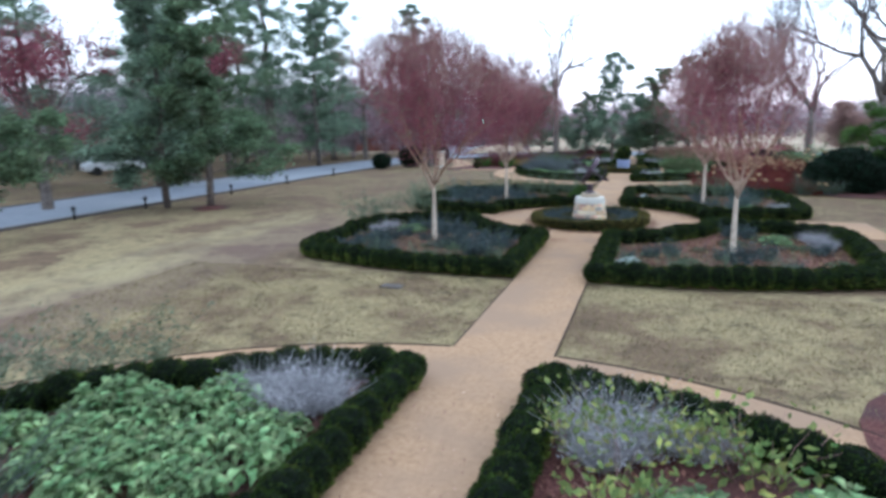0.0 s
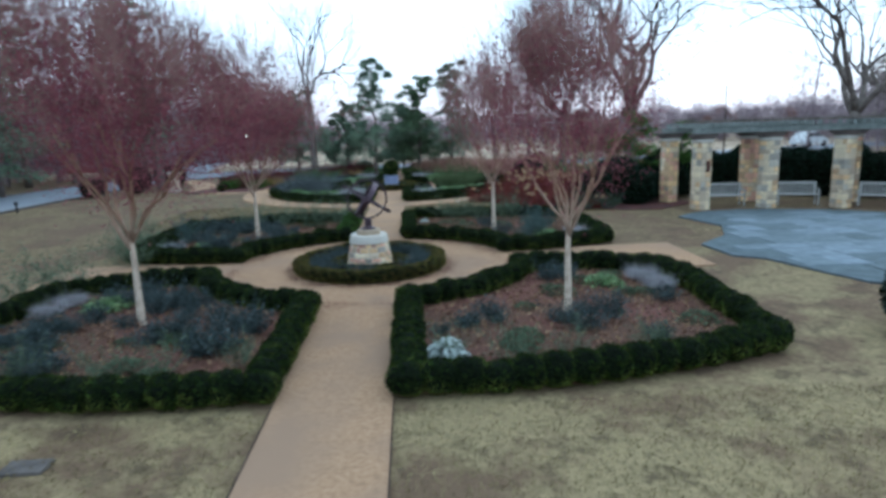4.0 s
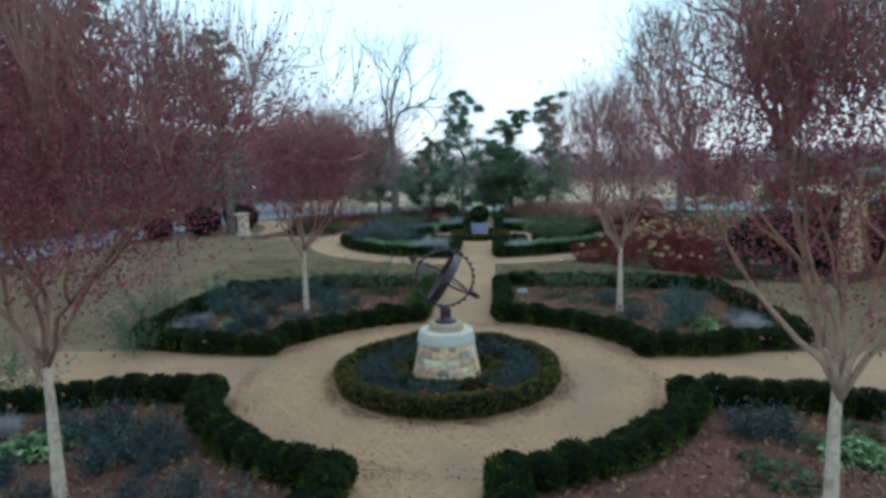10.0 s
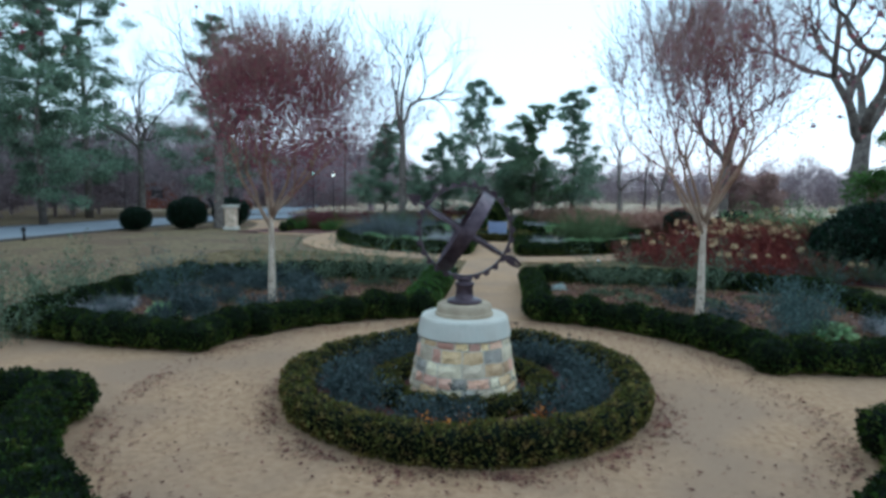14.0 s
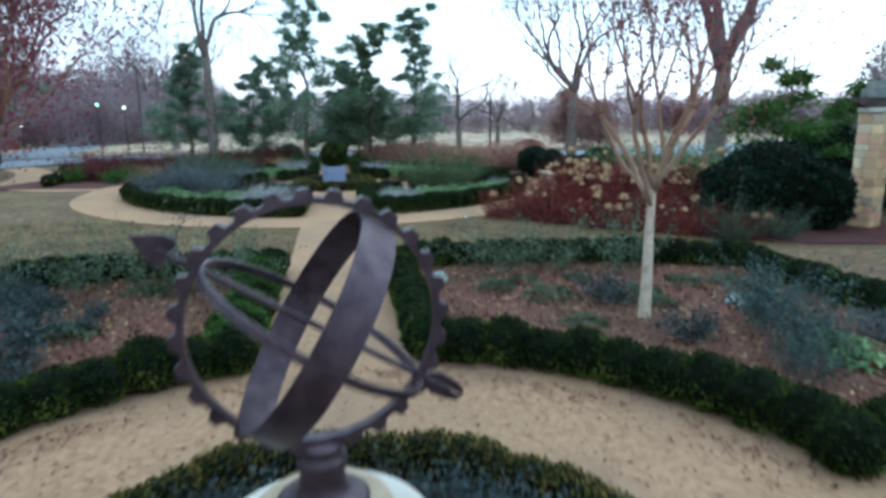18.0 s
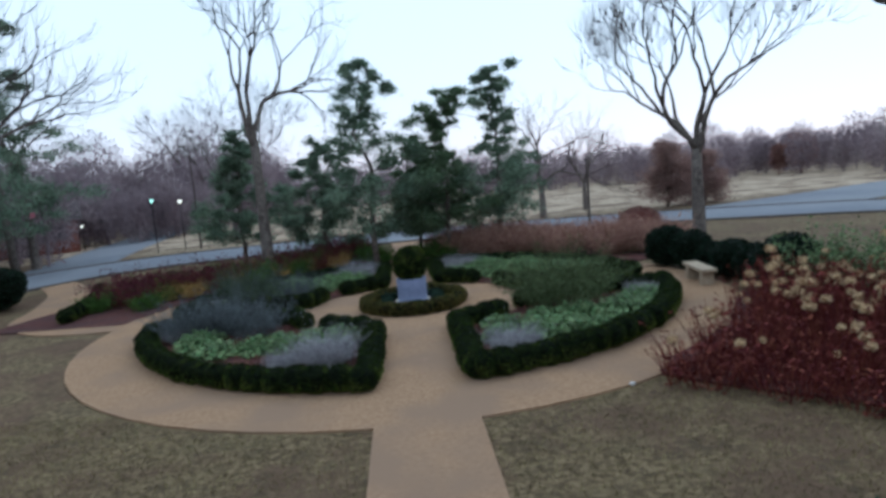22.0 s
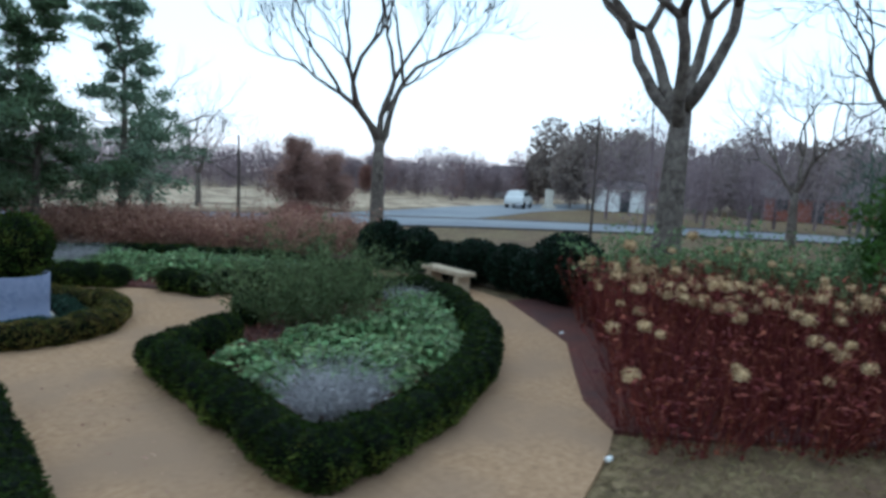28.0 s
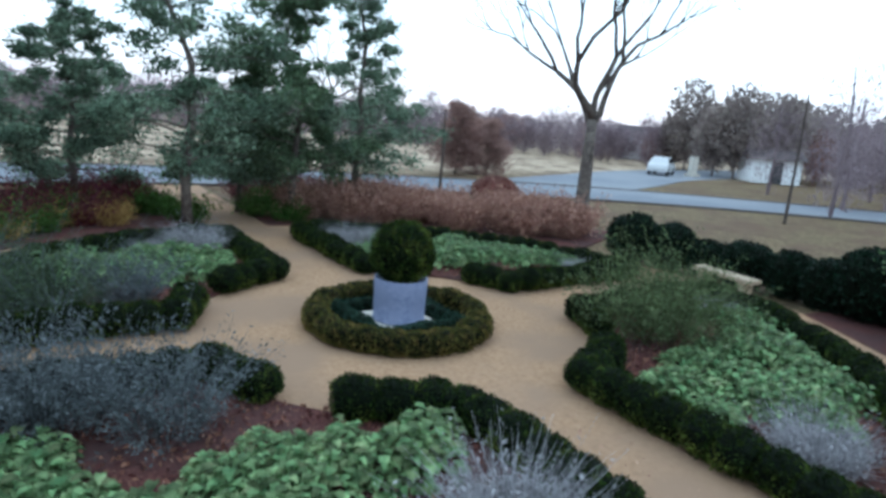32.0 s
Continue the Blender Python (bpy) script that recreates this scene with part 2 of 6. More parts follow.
def young_bark(m, tone, lo, hi):
    """Peeling pale bark that gives way to tan bark on the younger wood higher up."""
    n, l = m.node_tree.nodes, m.node_tree.links
    b = n["Principled BSDF"]
    col = b.inputs["Base Color"].links[0].from_socket
    co = n.new("ShaderNodeTexCoord")
    sep = n.new("ShaderNodeSeparateXYZ")
    l.new(co.outputs["Object"], sep.inputs[0])
    noi = n.new("ShaderNodeTexNoise")
    noi.inputs["Scale"].default_value = 5.0
    l.new(co.outputs["Object"], noi.inputs["Vector"])
    add = n.new("ShaderNodeMath")
    l.new(sep.outputs["Z"], add.inputs[0])
    l.new(noi.outputs["Fac"], add.inputs[1])
    mr = n.new("ShaderNodeMapRange")
    mr.inputs[1].default_value, mr.inputs[2].default_value = lo + 0.5, hi + 0.5
    l.new(add.outputs[0], mr.inputs[0])
    mx = n.new("ShaderNodeMixRGB")
    mx.inputs[2].default_value = (tone[0] * 1.38, tone[1] * 1.3, tone[2] * 1.25, 1)
    l.new(mr.outputs[0], mx.inputs[0])
    l.new(col, mx.inputs[1])
    l.new(mx.outputs[0], b.inputs["Base Color"])


young_bark(M_BARK_PALE, (0.23, 0.15, 0.105), 1.0, 2.3)
M_TWIG = mat("crape_twig", [(0.13, 0.078, 0.074), (0.245, 0.155, 0.14)], 5.0, 0.85, 0.0)
M_REDLEAF = mat("autumn_red_leaf", [(0.105, 0.03, 0.046), (0.185, 0.06, 0.082), (0.265, 0.115, 0.135)], 2.0, 0.75, 0.0, island=0.35, thin=0.45)
M_BARK = mat("grey_bark", [(0.045, 0.038, 0.035), (0.105, 0.09, 0.083), (0.155, 0.138, 0.125)], 5.0, 0.95, 0.9, 22, distort=1.0)
M_BARK_DARK = mat("dark_bark", [(0.035, 0.03, 0.028), (0.09, 0.075, 0.07)], 4.0, 0.95, 0.8, 22)
M_PINE = mat("evergreen_needle", [(0.072, 0.108, 0.078), (0.136, 0.188, 0.138), (0.21, 0.27, 0.195)], 1.2, 0.7, 0.0, island=0.6, thin=0.6)
M_EVER = mat("broadleaf_evergreen", [(0.055, 0.085, 0.05), (0.10, 0.145, 0.085), (0.155, 0.205, 0.125)], 1.5, 0.55, 0.0, island=0.6, thin=0.6)
M_STONE = mat("rubble_stone", [(0.30, 0.25, 0.20), (0.47, 0.38, 0.29), (0.58, 0.50, 0.42)], 5.0, 0.9, 0.6, 35, vary=0.35)
M_MORTAR = mat("mortar", [(0.40, 0.36, 0.30), (0.50, 0.46, 0.39)], 20.0, 0.95, 0.5, 60)
M_CAP = mat("cut_limestone", [(0.38, 0.375, 0.345), (0.48, 0.47, 0.44)], 6.0, 0.85, 0.3, 50, big=(3.0, (0.38, 0.36, 0.325)))
M_BRONZE = mat("weathered_bronze", [(0.032, 0.022, 0.032), (0.075, 0.054, 0.068)], 12.0, 0.42, 0.2, 60, metal=0.6, spec=0.5)
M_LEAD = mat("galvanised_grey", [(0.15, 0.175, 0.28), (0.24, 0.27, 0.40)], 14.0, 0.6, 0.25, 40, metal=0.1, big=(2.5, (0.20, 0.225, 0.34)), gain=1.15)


# ---- mesh helpers ----
def finish(name, verts, faces, material, parent=None, smooth=False, label=""):
    me = bpy.data.meshes.new(name)
    me.from_pydata([tuple(v) for v in verts], [], [tuple(f) for f in faces])
    me.materials.append(material)
    if smooth:
        me.polygons.foreach_set("use_smooth", [True] * len(me.polygons))
    me.update()
    ob = new(name, me)
    if parent is not None:
        ob.parent = parent
    return tagged(ob, label) if label else ob


def part(name, bm, material, parent=None, label="", smooth=False):
    me = bpy.data.meshes.new(name)
    bm.to_mesh(me)
    bm.free()
    me.materials.append(material)
    if smooth:
        me.polygons.foreach_set("use_smooth", [True] * len(me.polygons))
    ob = new(name, me)
    if parent is not None:
        ob.parent = parent
    return tagged(ob, label) if label else ob


def share(name, me, parent, m):
    """Another object on a mesh that exists."""
    ob = new(name, me)
    ob.parent = parent
    ob.matrix_local = m
    return ob


def empty(name, x, y, z=0.0, rz=0.0):
    ob = new(name)
    ob.matrix_world = pose(x, y, z, 0, 0, rz)
    ob.empty_display_size = 0.2
    return ob


def sheet(name, ring, z, material, thick=0.0, parent=None):
    """A flat piece of ground with an outline, with a turned-down edge where thick is given."""
    bm = bmesh.new()
    top = [bm.verts.new((x, y, z)) for x, y in ring]
    bm.faces.new(top)
    if thick:
        low = [bm.verts.new((x, y, z - thick)) for x, y in ring]
        k = len(ring)
        for i in range(k):
            bm.faces.new((top[(i + 1) % k], top[i], low[i], low[(i + 1) % k]))
    bmesh.ops.recalc_face_normals(bm, faces=bm.faces[:])
    if bm.faces[0].normal.z < 0 and not thick:
        bmesh.ops.reverse_faces(bm, faces=bm.faces[:])
    return part(name, bm, material, parent)


def arc(cx, cy, r, a0, a1, k):
    return [(cx + r * math.cos(radians(a0 + (a1 - a0) * i / k)), cy + r * math.sin(radians(a0 + (a1 - a0) * i / k))) for i in range(k + 1)]


def walk_line(points, step, closed=True):
    """Points at even steps along a line, each with its heading."""
    pts = [Vector(p) for p in points]
    if closed:
        pts.append(pts[0])
    total = sum((b - a).length for a, b in zip(pts, pts[1:]))
    count = max(2, round(total / step))
    gap, out, want, run = total / count, [], 0.0, 0.0
    for a, b in zip(pts, pts[1:]):
        d = (b - a).length
        while want <= run + d - 1e-6 and len(out) < count + (0 if closed else 1):
            p = a.lerp(b, (want - run) / d)
            out.append((p.x, p.y, math.atan2(b.y - a.y, b.x - a.x)))
            want += gap
        run += d
    return out


def leaves(points, normals, size, rng, ratio=0.55, droop=0.0):
    """Small pointed leaf blades: rhombs at the given points, roughly along the normals."""
    points, normals = np.asarray(points, float), np.asarray(normals, float)
    k = len(points)
    jitter = rng.normal(0, 0.75, (k, 3))
    ax = normals + jitter
    ax[:, 2] -= droop
    ax /= np.linalg.norm(ax, axis=1, keepdims=True) + 1e-9
    side = np.cross(ax, rng.normal(0, 1, (k, 3)))
    side /= np.linalg.norm(side, axis=1, keepdims=True) + 1e-9
    s = size * rng.uniform(0.6, 1.35, (k, 1))
    tip = points + ax * s
    mid = points + ax * s * 0.5
    a, c = mid + side * s * ratio * 0.5, mid - side * s * ratio * 0.5
    verts = np.stack([points, a, tip, c], 1).reshape(-1, 3)
    faces = np.arange(4 * k).reshape(k, 4)
    return verts, faces


def blob(rng, rx, ry, rz, lump=0.12, squareness=2.6, detail=2):
    """A clipped bush's body: a super-ellipsoid with lumps, base at z = 0. Gives verts, faces, normals."""
    bm = bmesh.new()
    bmesh.ops.create_icosphere(bm, subdivisions=detail, radius=1.0)
    off = Vector(rng.uniform(-50, 50, 3))
    for v in bm.verts:
        n = v.co.normalized()
        p = squareness
        f = (abs(n.x) ** p + abs(n.y) ** p + abs(n.z) ** p) ** (-1 / p)
        f *= 1 + lump * noise.noise(n * 1.7 + off) + lump * 0.6 * noise.noise(n * 4.5 + off)
        v.co = Vector((n.x * f * rx, n.y * f * ry, n.z * f * rz))
    bm.normal_update()
    vs = np.array([v.co[:] for v in bm.verts])
    ns = np.array([v.normal[:] for v in bm.verts])
    fs = [[v.index for v in f.verts] for f in bm.faces]
    bm.free()
    return vs, fs, ns


def scatter(vs, fs, count, rng):
    """Random points with normals over triangles, even by area."""
    t = vs[np.array(fs)]
    n = np.cross(t[:, 1] - t[:, 0], t[:, 2] - t[:, 0])
    area = np.linalg.norm(n, axis=1)
    pick = rng.choice(len(t), count, p=area / area.sum())
    u = rng.uniform(0, 1, (count, 2))
    u[u.sum(1) > 1] = 1 - u[u.sum(1) > 1]
    p = t[pick, 0] + u[:, :1] * (t[pick, 1] - t[pick, 0]) + u[:, 1:] * (t[pick, 2] - t[pick, 0])
    return p, n[pick] / (area[pick, None] + 1e-12)


def bush_mesh(name, rx, ry, rz, count, size, rng, leaf, core, lump=0.14, squareness=2.6, ratio=0.55, out=0.5, lift=None, apart=False):
    """One mesh of a bush: a body, mostly near-black as painted inner shade, set with leaves; stands on z = 0."""
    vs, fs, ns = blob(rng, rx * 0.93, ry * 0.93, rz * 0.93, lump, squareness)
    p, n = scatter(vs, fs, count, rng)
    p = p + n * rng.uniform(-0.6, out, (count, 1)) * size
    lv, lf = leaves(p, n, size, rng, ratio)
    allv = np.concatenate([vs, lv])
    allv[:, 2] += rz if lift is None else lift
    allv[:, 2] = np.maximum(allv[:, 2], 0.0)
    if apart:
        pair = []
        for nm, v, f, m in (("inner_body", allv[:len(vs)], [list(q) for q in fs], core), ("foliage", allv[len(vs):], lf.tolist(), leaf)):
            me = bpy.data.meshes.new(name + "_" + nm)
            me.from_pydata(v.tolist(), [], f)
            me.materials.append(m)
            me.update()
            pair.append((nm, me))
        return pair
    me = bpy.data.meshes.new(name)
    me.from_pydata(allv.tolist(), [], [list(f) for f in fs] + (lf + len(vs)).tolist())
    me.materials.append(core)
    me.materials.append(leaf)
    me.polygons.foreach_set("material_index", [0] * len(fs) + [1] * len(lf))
    me.update()
    return me


# ---- large structure: ground, road, paths ----
GROUND = 420.0
bm = bmesh.new()
bmesh.ops.create_grid(bm, x_segments=60, y_segments=60, size=GROUND)
for v in bm.verts:
    d = max(0.0, math.hypot(v.co.x, v.co.y) - 60)
    v.co.z = -0.02 + (0.4 * noise.noise(v.co * 0.02) * min(1, d / 60))
ground = tagged(part("ground", bm, M_LAWN), "dormant tan and green lawn over open park ground", "lawn", kind="structure")

CIRC = [("pavement", 0.0, 21.0, 8.5), ("pavement", 0.0, -20.9, 8.2)]
for nm, cx, cy, r in CIRC:
    tagged(sheet(nm, arc(cx, cy, r, 0, 354, 59), 0.0165, M_PATH, 0.05), "round tan crushed-granite path under the clipped beds", "path", kind="structure")
tagged(sheet("pavement", [(-0.8, -13.2), (0.8, -13.2), (0.8, 13.2), (-0.8, 13.2)], 0.018, M_PATH, 0.05), "straight tan crushed-granite garden path", "path", kind="structure")
tagged(sheet("pavement", arc(0, 0, 4.4, 0, 354, 59), 0.0195, M_PATH, 0.05), "round tan crushed-granite path round the sundial", "path", kind="structure")
tagged(sheet("pavement", [(-8.4, -1.5), (8.6, -1.5), (8.6, 1.5), (-8.4, 1.5)], 0.015, M_PATH, 0.05), "tan crushed-granite cross path between the beds", "path", kind="structure")
tagged(sheet("pavement", [(-0.75, 28.8), (0.75, 28.8), (0.9, 38.6), (-0.9, 38.6)], 0.015, M_PATH, 0.05), "narrow tan path leading out to the road", "path", kind="structure")


# ---- beds and clipped hedges ----
RNG = np.random.default_rng(7)
BOX_MESHES = [bush_mesh("boxwood", 0.30, 0.268, 0.235, 1900, 0.038, RNG, M_BOX, M_SHADECORE, lump=0.17, squareness=2.45, out=0.4) for _ in range(6)]
RING_MESHES = [bush_mesh("ring_bush", 0.27, 0.21, 0.185, 1900, 0.036, RNG, M_RING, M_SHADECORE, lump=0.1, squareness=3.2) for _ in range(4)]
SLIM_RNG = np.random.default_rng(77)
SLIM_MESHES = [bush_mesh("ring_bush", 0.27, 0.165, 0.175, 1600, 0.034, SLIM_RNG, M_RING, M_SHADECORE, lump=0.1, squareness=3.2) for _ in range(4)]
TINY_MESHES = [bush_mesh("ring_bush", 0.21, 0.16, 0.12, 1000, 0.034, SLIM_RNG, M_RING, M_SHADECORE, lump=0.14, squareness=2.8) for _ in range(3)]
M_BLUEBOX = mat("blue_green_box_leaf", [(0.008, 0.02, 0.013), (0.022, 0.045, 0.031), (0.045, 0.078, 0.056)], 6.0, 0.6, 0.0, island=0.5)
LOW_MESHES = [bush_mesh("low_box", 0.22, 0.15, 0.135, 900, 0.04, RNG, M_BLUEBOX, M_SHADECORE, lump=0.1, squareness=3.0) for _ in range(3)]


def hedge(lines, label, step=0.41, meshes=BOX_MESHES, name="boxwood_hedge", closed=True, grow=0.07, group="clipped hedges round the beds"):
    """A hedge of clipped bushes set close along one or more lines."""
    c = lines[0][0]
    base = empty(name, c[0], c[1])
    tagged(base, label, "hedge", group)
    for line in lines:
        for x, y, a in walk_line(line, step, closed):
            s = 1 + RNG.uniform(-grow, grow)
            flip = 180 if RNG.random() < 0.5 else 0
            m = pose(x - c[0] + RNG.uniform(-0.02, 0.02), y - c[1] + RNG.uniform(-0.02, 0.02), 0, 0, 0, math.degrees(a) + flip + RNG.uniform(-7, 7))
            ob = share("bush", meshes[RNG.integers(len(meshes))], base, m @ Matrix.Diagonal((1.02, s, s * RNG.uniform(0.95, 1.06), 1)))
    return base


def quad(points, sx, sy, cy):
    return [(sx * u, cy + sy * v) for u, v in points]


BED1 = [(1.02, 8.05), (2.2, 8.1), (3.4, 8.02), (5.0, 7.7), (6.85, 7.12), (6.95, 5.4), (7.0, 3.8), (6.92, 1.95), (5.2, 1.4), (3.72, 1.28)] + arc(0, 0, 4.08, 22, 75.5, 14)
IN2 = arc(0, 0, 3.24, 17, 73, 16)
BED2 = [(0.95, 6.75)] + arc(0, 0, 6.82, 82, 8, 22) + [(6.7, 0.95)] + IN2
BED2_A = [IN2[10][:2]] + list(IN2[11:]) + [(0.95, 3.3), (0.95, 6.75)] + arc(0, 0, 6.82, 82, 8, 22) + [(6.7, 0.95), (3.1, 0.95)] + list(IN2[:7])


def chips(ring, count, z, name="mulch_chips", material=M_CHIP):
    """Loose bark chips over a bed, as one piece of stuff."""
    xs, ys = [p[0] for p in ring], [p[1] for p in ring]
    px, py = RNG.uniform(min(xs), max(xs), count * 2), RNG.uniform(min(ys), max(ys), count * 2)
    inside = np.zeros(count * 2, bool)
    for (x1, y1), (x2, y2) in zip(ring, ring[1:] + ring[:1]):
        hit = ((y1 > py) != (y2 > py)) & (px < (x2 - x1) * (py - y1) / (y2 - y1 + 1e-12) + x1)
        inside ^= hit
    px, py = px[inside], py[inside]
    pts = np.stack([px, py, np.full(len(px), z + 0.012)], 1)
    nrm = np.tile((0, 0, 0.12), (len(pts), 1)) + RNG.normal(0, 0.5, (len(pts), 3)) * (1, 1, 0.12)
    v, f = leaves(pts, nrm, 0.075, RNG, 0.45)
    v[:, 2] = np.maximum(v[:, 2], z + 0.003) + RNG.uniform(0, 0.02, len(v))
    ob = finish(name, v, f, material)
    return tagged(ob, "loose brown bark chips and dry leaves on the bed" if material is M_LITTER else "loose reddish-brown bark chips on the bed", "mulch", kind="stuff")


for sx in (-1, 1):
    for sy in (-1, 1):
        ring = quad(BED1, sx, sy, 0)
        tagged(sheet("mulch_bed", ring, 0.055, M_MULCHB, 0.06), "brown bark mulch bed under a small tree", "flower bed", kind="structure")
        chips(ring, 5200, 0.055, "leaf_litter", M_LITTER)
        hedge([ring], "dark green clipped boxwood hedge round a mulched tree bed")
        ring = quad(BED2, sx, sy, 21.0)
        tagged(sheet("mulch_bed", ring, 0.055, M_MULCH, 0.06), "dark red-brown mulch bed full of leafy plants", "flower bed", kind="structure")
        chips(ring, 3200, 0.055)
        hedge([quad(BED2_A, sx, sy, 21.0)], "dark green clipped boxwood hedge with a gap towards the planter", closed=False)
    ring = quad(BED2, sx, 1, -20.9)
    tagged(sheet("mulch_bed", ring, 0.055, M_MULCH, 0.06), "dark red-brown mulch bed full of leafy plants", "flower bed", kind="structure")
    chips(ring, 1500, 0.055)
    hedge([quad(BED2_A, sx, 1, -20.9)], "dark green clipped boxwood hedge with rounded bushes", closed=False)

# round hedges
hedge([arc(0, 0, 1.82, 0, 351, 39)], "low round olive-green hedge circling the sundial", 0.36, SLIM_MESHES, "round_hedge")
tagged(sheet("mulch_bed", arc(0, 0, 1.75, 0, 350, 35), 0.07, M_MULCH, 0.06), "round mulched bed at the sundial's foot", "flower bed", kind="structure")
chips(arc(0, 0, 1.7, 0, 350, 35), 500, 0.07)
hedge([arc(0, 0, 0.87, 0, 345, 23)], "low olive and brown hedge close round the sundial pedestal", 0.3, TINY_MESHES, "round_hedge")
hedge([arc(0, 21, 1.3, 0, 349, 31)], "low round olive-green hedge circling the grey planter", 0.36, RING_MESHES, "round_hedge")
tagged(sheet("mulch_bed", arc(0, 21, 1.35, 0, 350, 35), 0.07, M_MULCH, 0.06), "round mulched bed under the grey planter", "flower bed", kind="structure")
hedge([[(-0.72, 20.28), (0.72, 20.28), (0.72, 21.72), (-0.72, 21.72)]], "low square bluish-green box edging round the planter", 0.27, LOW_MESHES, "square_hedge")


# ---- sundial ----
def lathe(name, profile, material, parent, k=40, label="", smooth=True):
    bm = bmesh.new()
    rings = []
    for r, z in profile:
        rings.append([bm.verts.new((r * math.cos(2 * math.pi * i / k), r * math.sin(2 * math.pi * i / k), z)) for i in range(k)])
    for a, b in zip(rings, rings[1:]):
        for i in range(k):
            bm.faces.new((a[i], a[(i + 1) % k], b[(i + 1) % k], b[i]))
    bm.faces.new(list(reversed(rings[0])))
    bm.faces.new(rings[-1])
    return part(name, bm, material, parent, label, smooth)


def tube(points, r0, r1, k=6):
    """Verts and faces of a tapered tube through points."""
    pts = [Vector(p) for p in points]
    vs, fs = [], []
    up = Vector((0.31, 0.17, 0.93))
    for i, p in enumerate(pts):
        d = (pts[min(i + 1, len(pts) - 1)] - pts[max(i - 1, 0)]).normalized()
        a = d.cross(up)
        if a.length < 1e-3:
            a = d.cross(Vector((1, 0, 0)))
        a.normalize()
        b = d.cross(a)
        r = r0 + (r1 - r0) * i / max(1, len(pts) - 1)
        for j in range(k):
            t = 2 * math.pi * j / k
            vs.append(p + a * (r * math.cos(t)) + b * (r * math.sin(t)))
    for i in range(len(pts) - 1):
        for j in range(k):
            fs.append((i * k + j, i * k + (j + 1) % k, (i + 1) * k + (j + 1) % k, (i + 1) * k + j))
    fs.append(tuple(range(k - 1, -1, -1)))
    fs.append(tuple(range((len(pts) - 1) * k, len(pts) * k)))
    return vs, fs


def merge(pieces):
    vs, fs = [], []
    for v, f in pieces:
        o = len(vs)
        vs += list(v)
        fs += [tuple(i + o for i in q) for q in f]
    return vs, fs


def band(name, r, width, thick, m, material, parent, k=64, teeth=0):
    """A flat ring band (width along its axis), turned by m."""
    bm = bmesh.new()
    rows = []
    for i in range(k):
        a = 2 * math.pi * i / k
        ro = r + (thick * 1.25 if teeth and i % (k // teeth) < 0.45 * k / teeth else 0)
        c, s = math.cos(a), math.sin(a)
        rows.append([bm.verts.new(m @ Vector((q * c, q * s, w))) for q, w in
                     ((ro, -width / 2), (ro, width / 2), (r - thick, width / 2), (r - thick, -width / 2))])
    for i in range(k):
        a, b = rows[i], rows[(i + 1) % k]
        for j in range(4):
            bm.faces.new((a[j], b[j], b[(j + 1) % 4], a[(j + 1) % 4]))
    bmesh.ops.recalc_face_normals(bm, faces=bm.faces[:])
    return part(name, bm, material, parent)


M_STONES = [mat("stone_%s" % w, c, 9.0, 0.9, 0.9, 35, vary=0.3) for w, c in (
    ("tan", [(0.40, 0.34, 0.25), (0.58, 0.50, 0.38)]), ("buff", [(0.46, 0.32, 0.18), (0.60, 0.46, 0.29)]),
    ("rose", [(0.46, 0.26, 0.19), (0.56, 0.37, 0.29)]), ("grey", [(0.27, 0.25, 0.225), (0.44, 0.41, 0.36)]))]
M_PLINTH = mat("tan_plinth", [(0.25, 0.205, 0.155), (0.35, 0.295, 0.225)], 8.0, 0.9, 0.4, 50)
PED_R0, PED_R1, PED_H = 0.625, 0.50, 0.69
pedestal = tagged(empty("stone_pedestal", 0, 0), "tapered round rubble-stone pedestal with a pale cut-stone cap", "pedestal")
lathe("core", [(PED_R0 - 0.022, 0.0), (PED_R1 - 0.022, PED_H)], M_MORTAR, pedestal)
lathe("cap", [(PED_R1 + 0.006, PED_H), (PED_R1 + 0.014, PED_H + 0.015), (PED_R1 - 0.022, PED_H + 0.185), (PED_R1 - 0.036, PED_H + 0.208), (0.0, PED_H + 0.21)], M_CAP, pedestal, 48, "pale grey cut-stone cap", False)
lathe("plinth", [(0.318, PED_H + 0.208), (0.318, PED_H + 0.236), (0.303, PED_H + 0.246), (0.299, PED_H + 0.300), (0.288, PED_H + 0.328), (0.27, PED_H + 0.340), (0.0, PED_H + 0.342)], M_PLINTH, pedestal, 40, "low tan round stone plinth", False)
z = 0.0
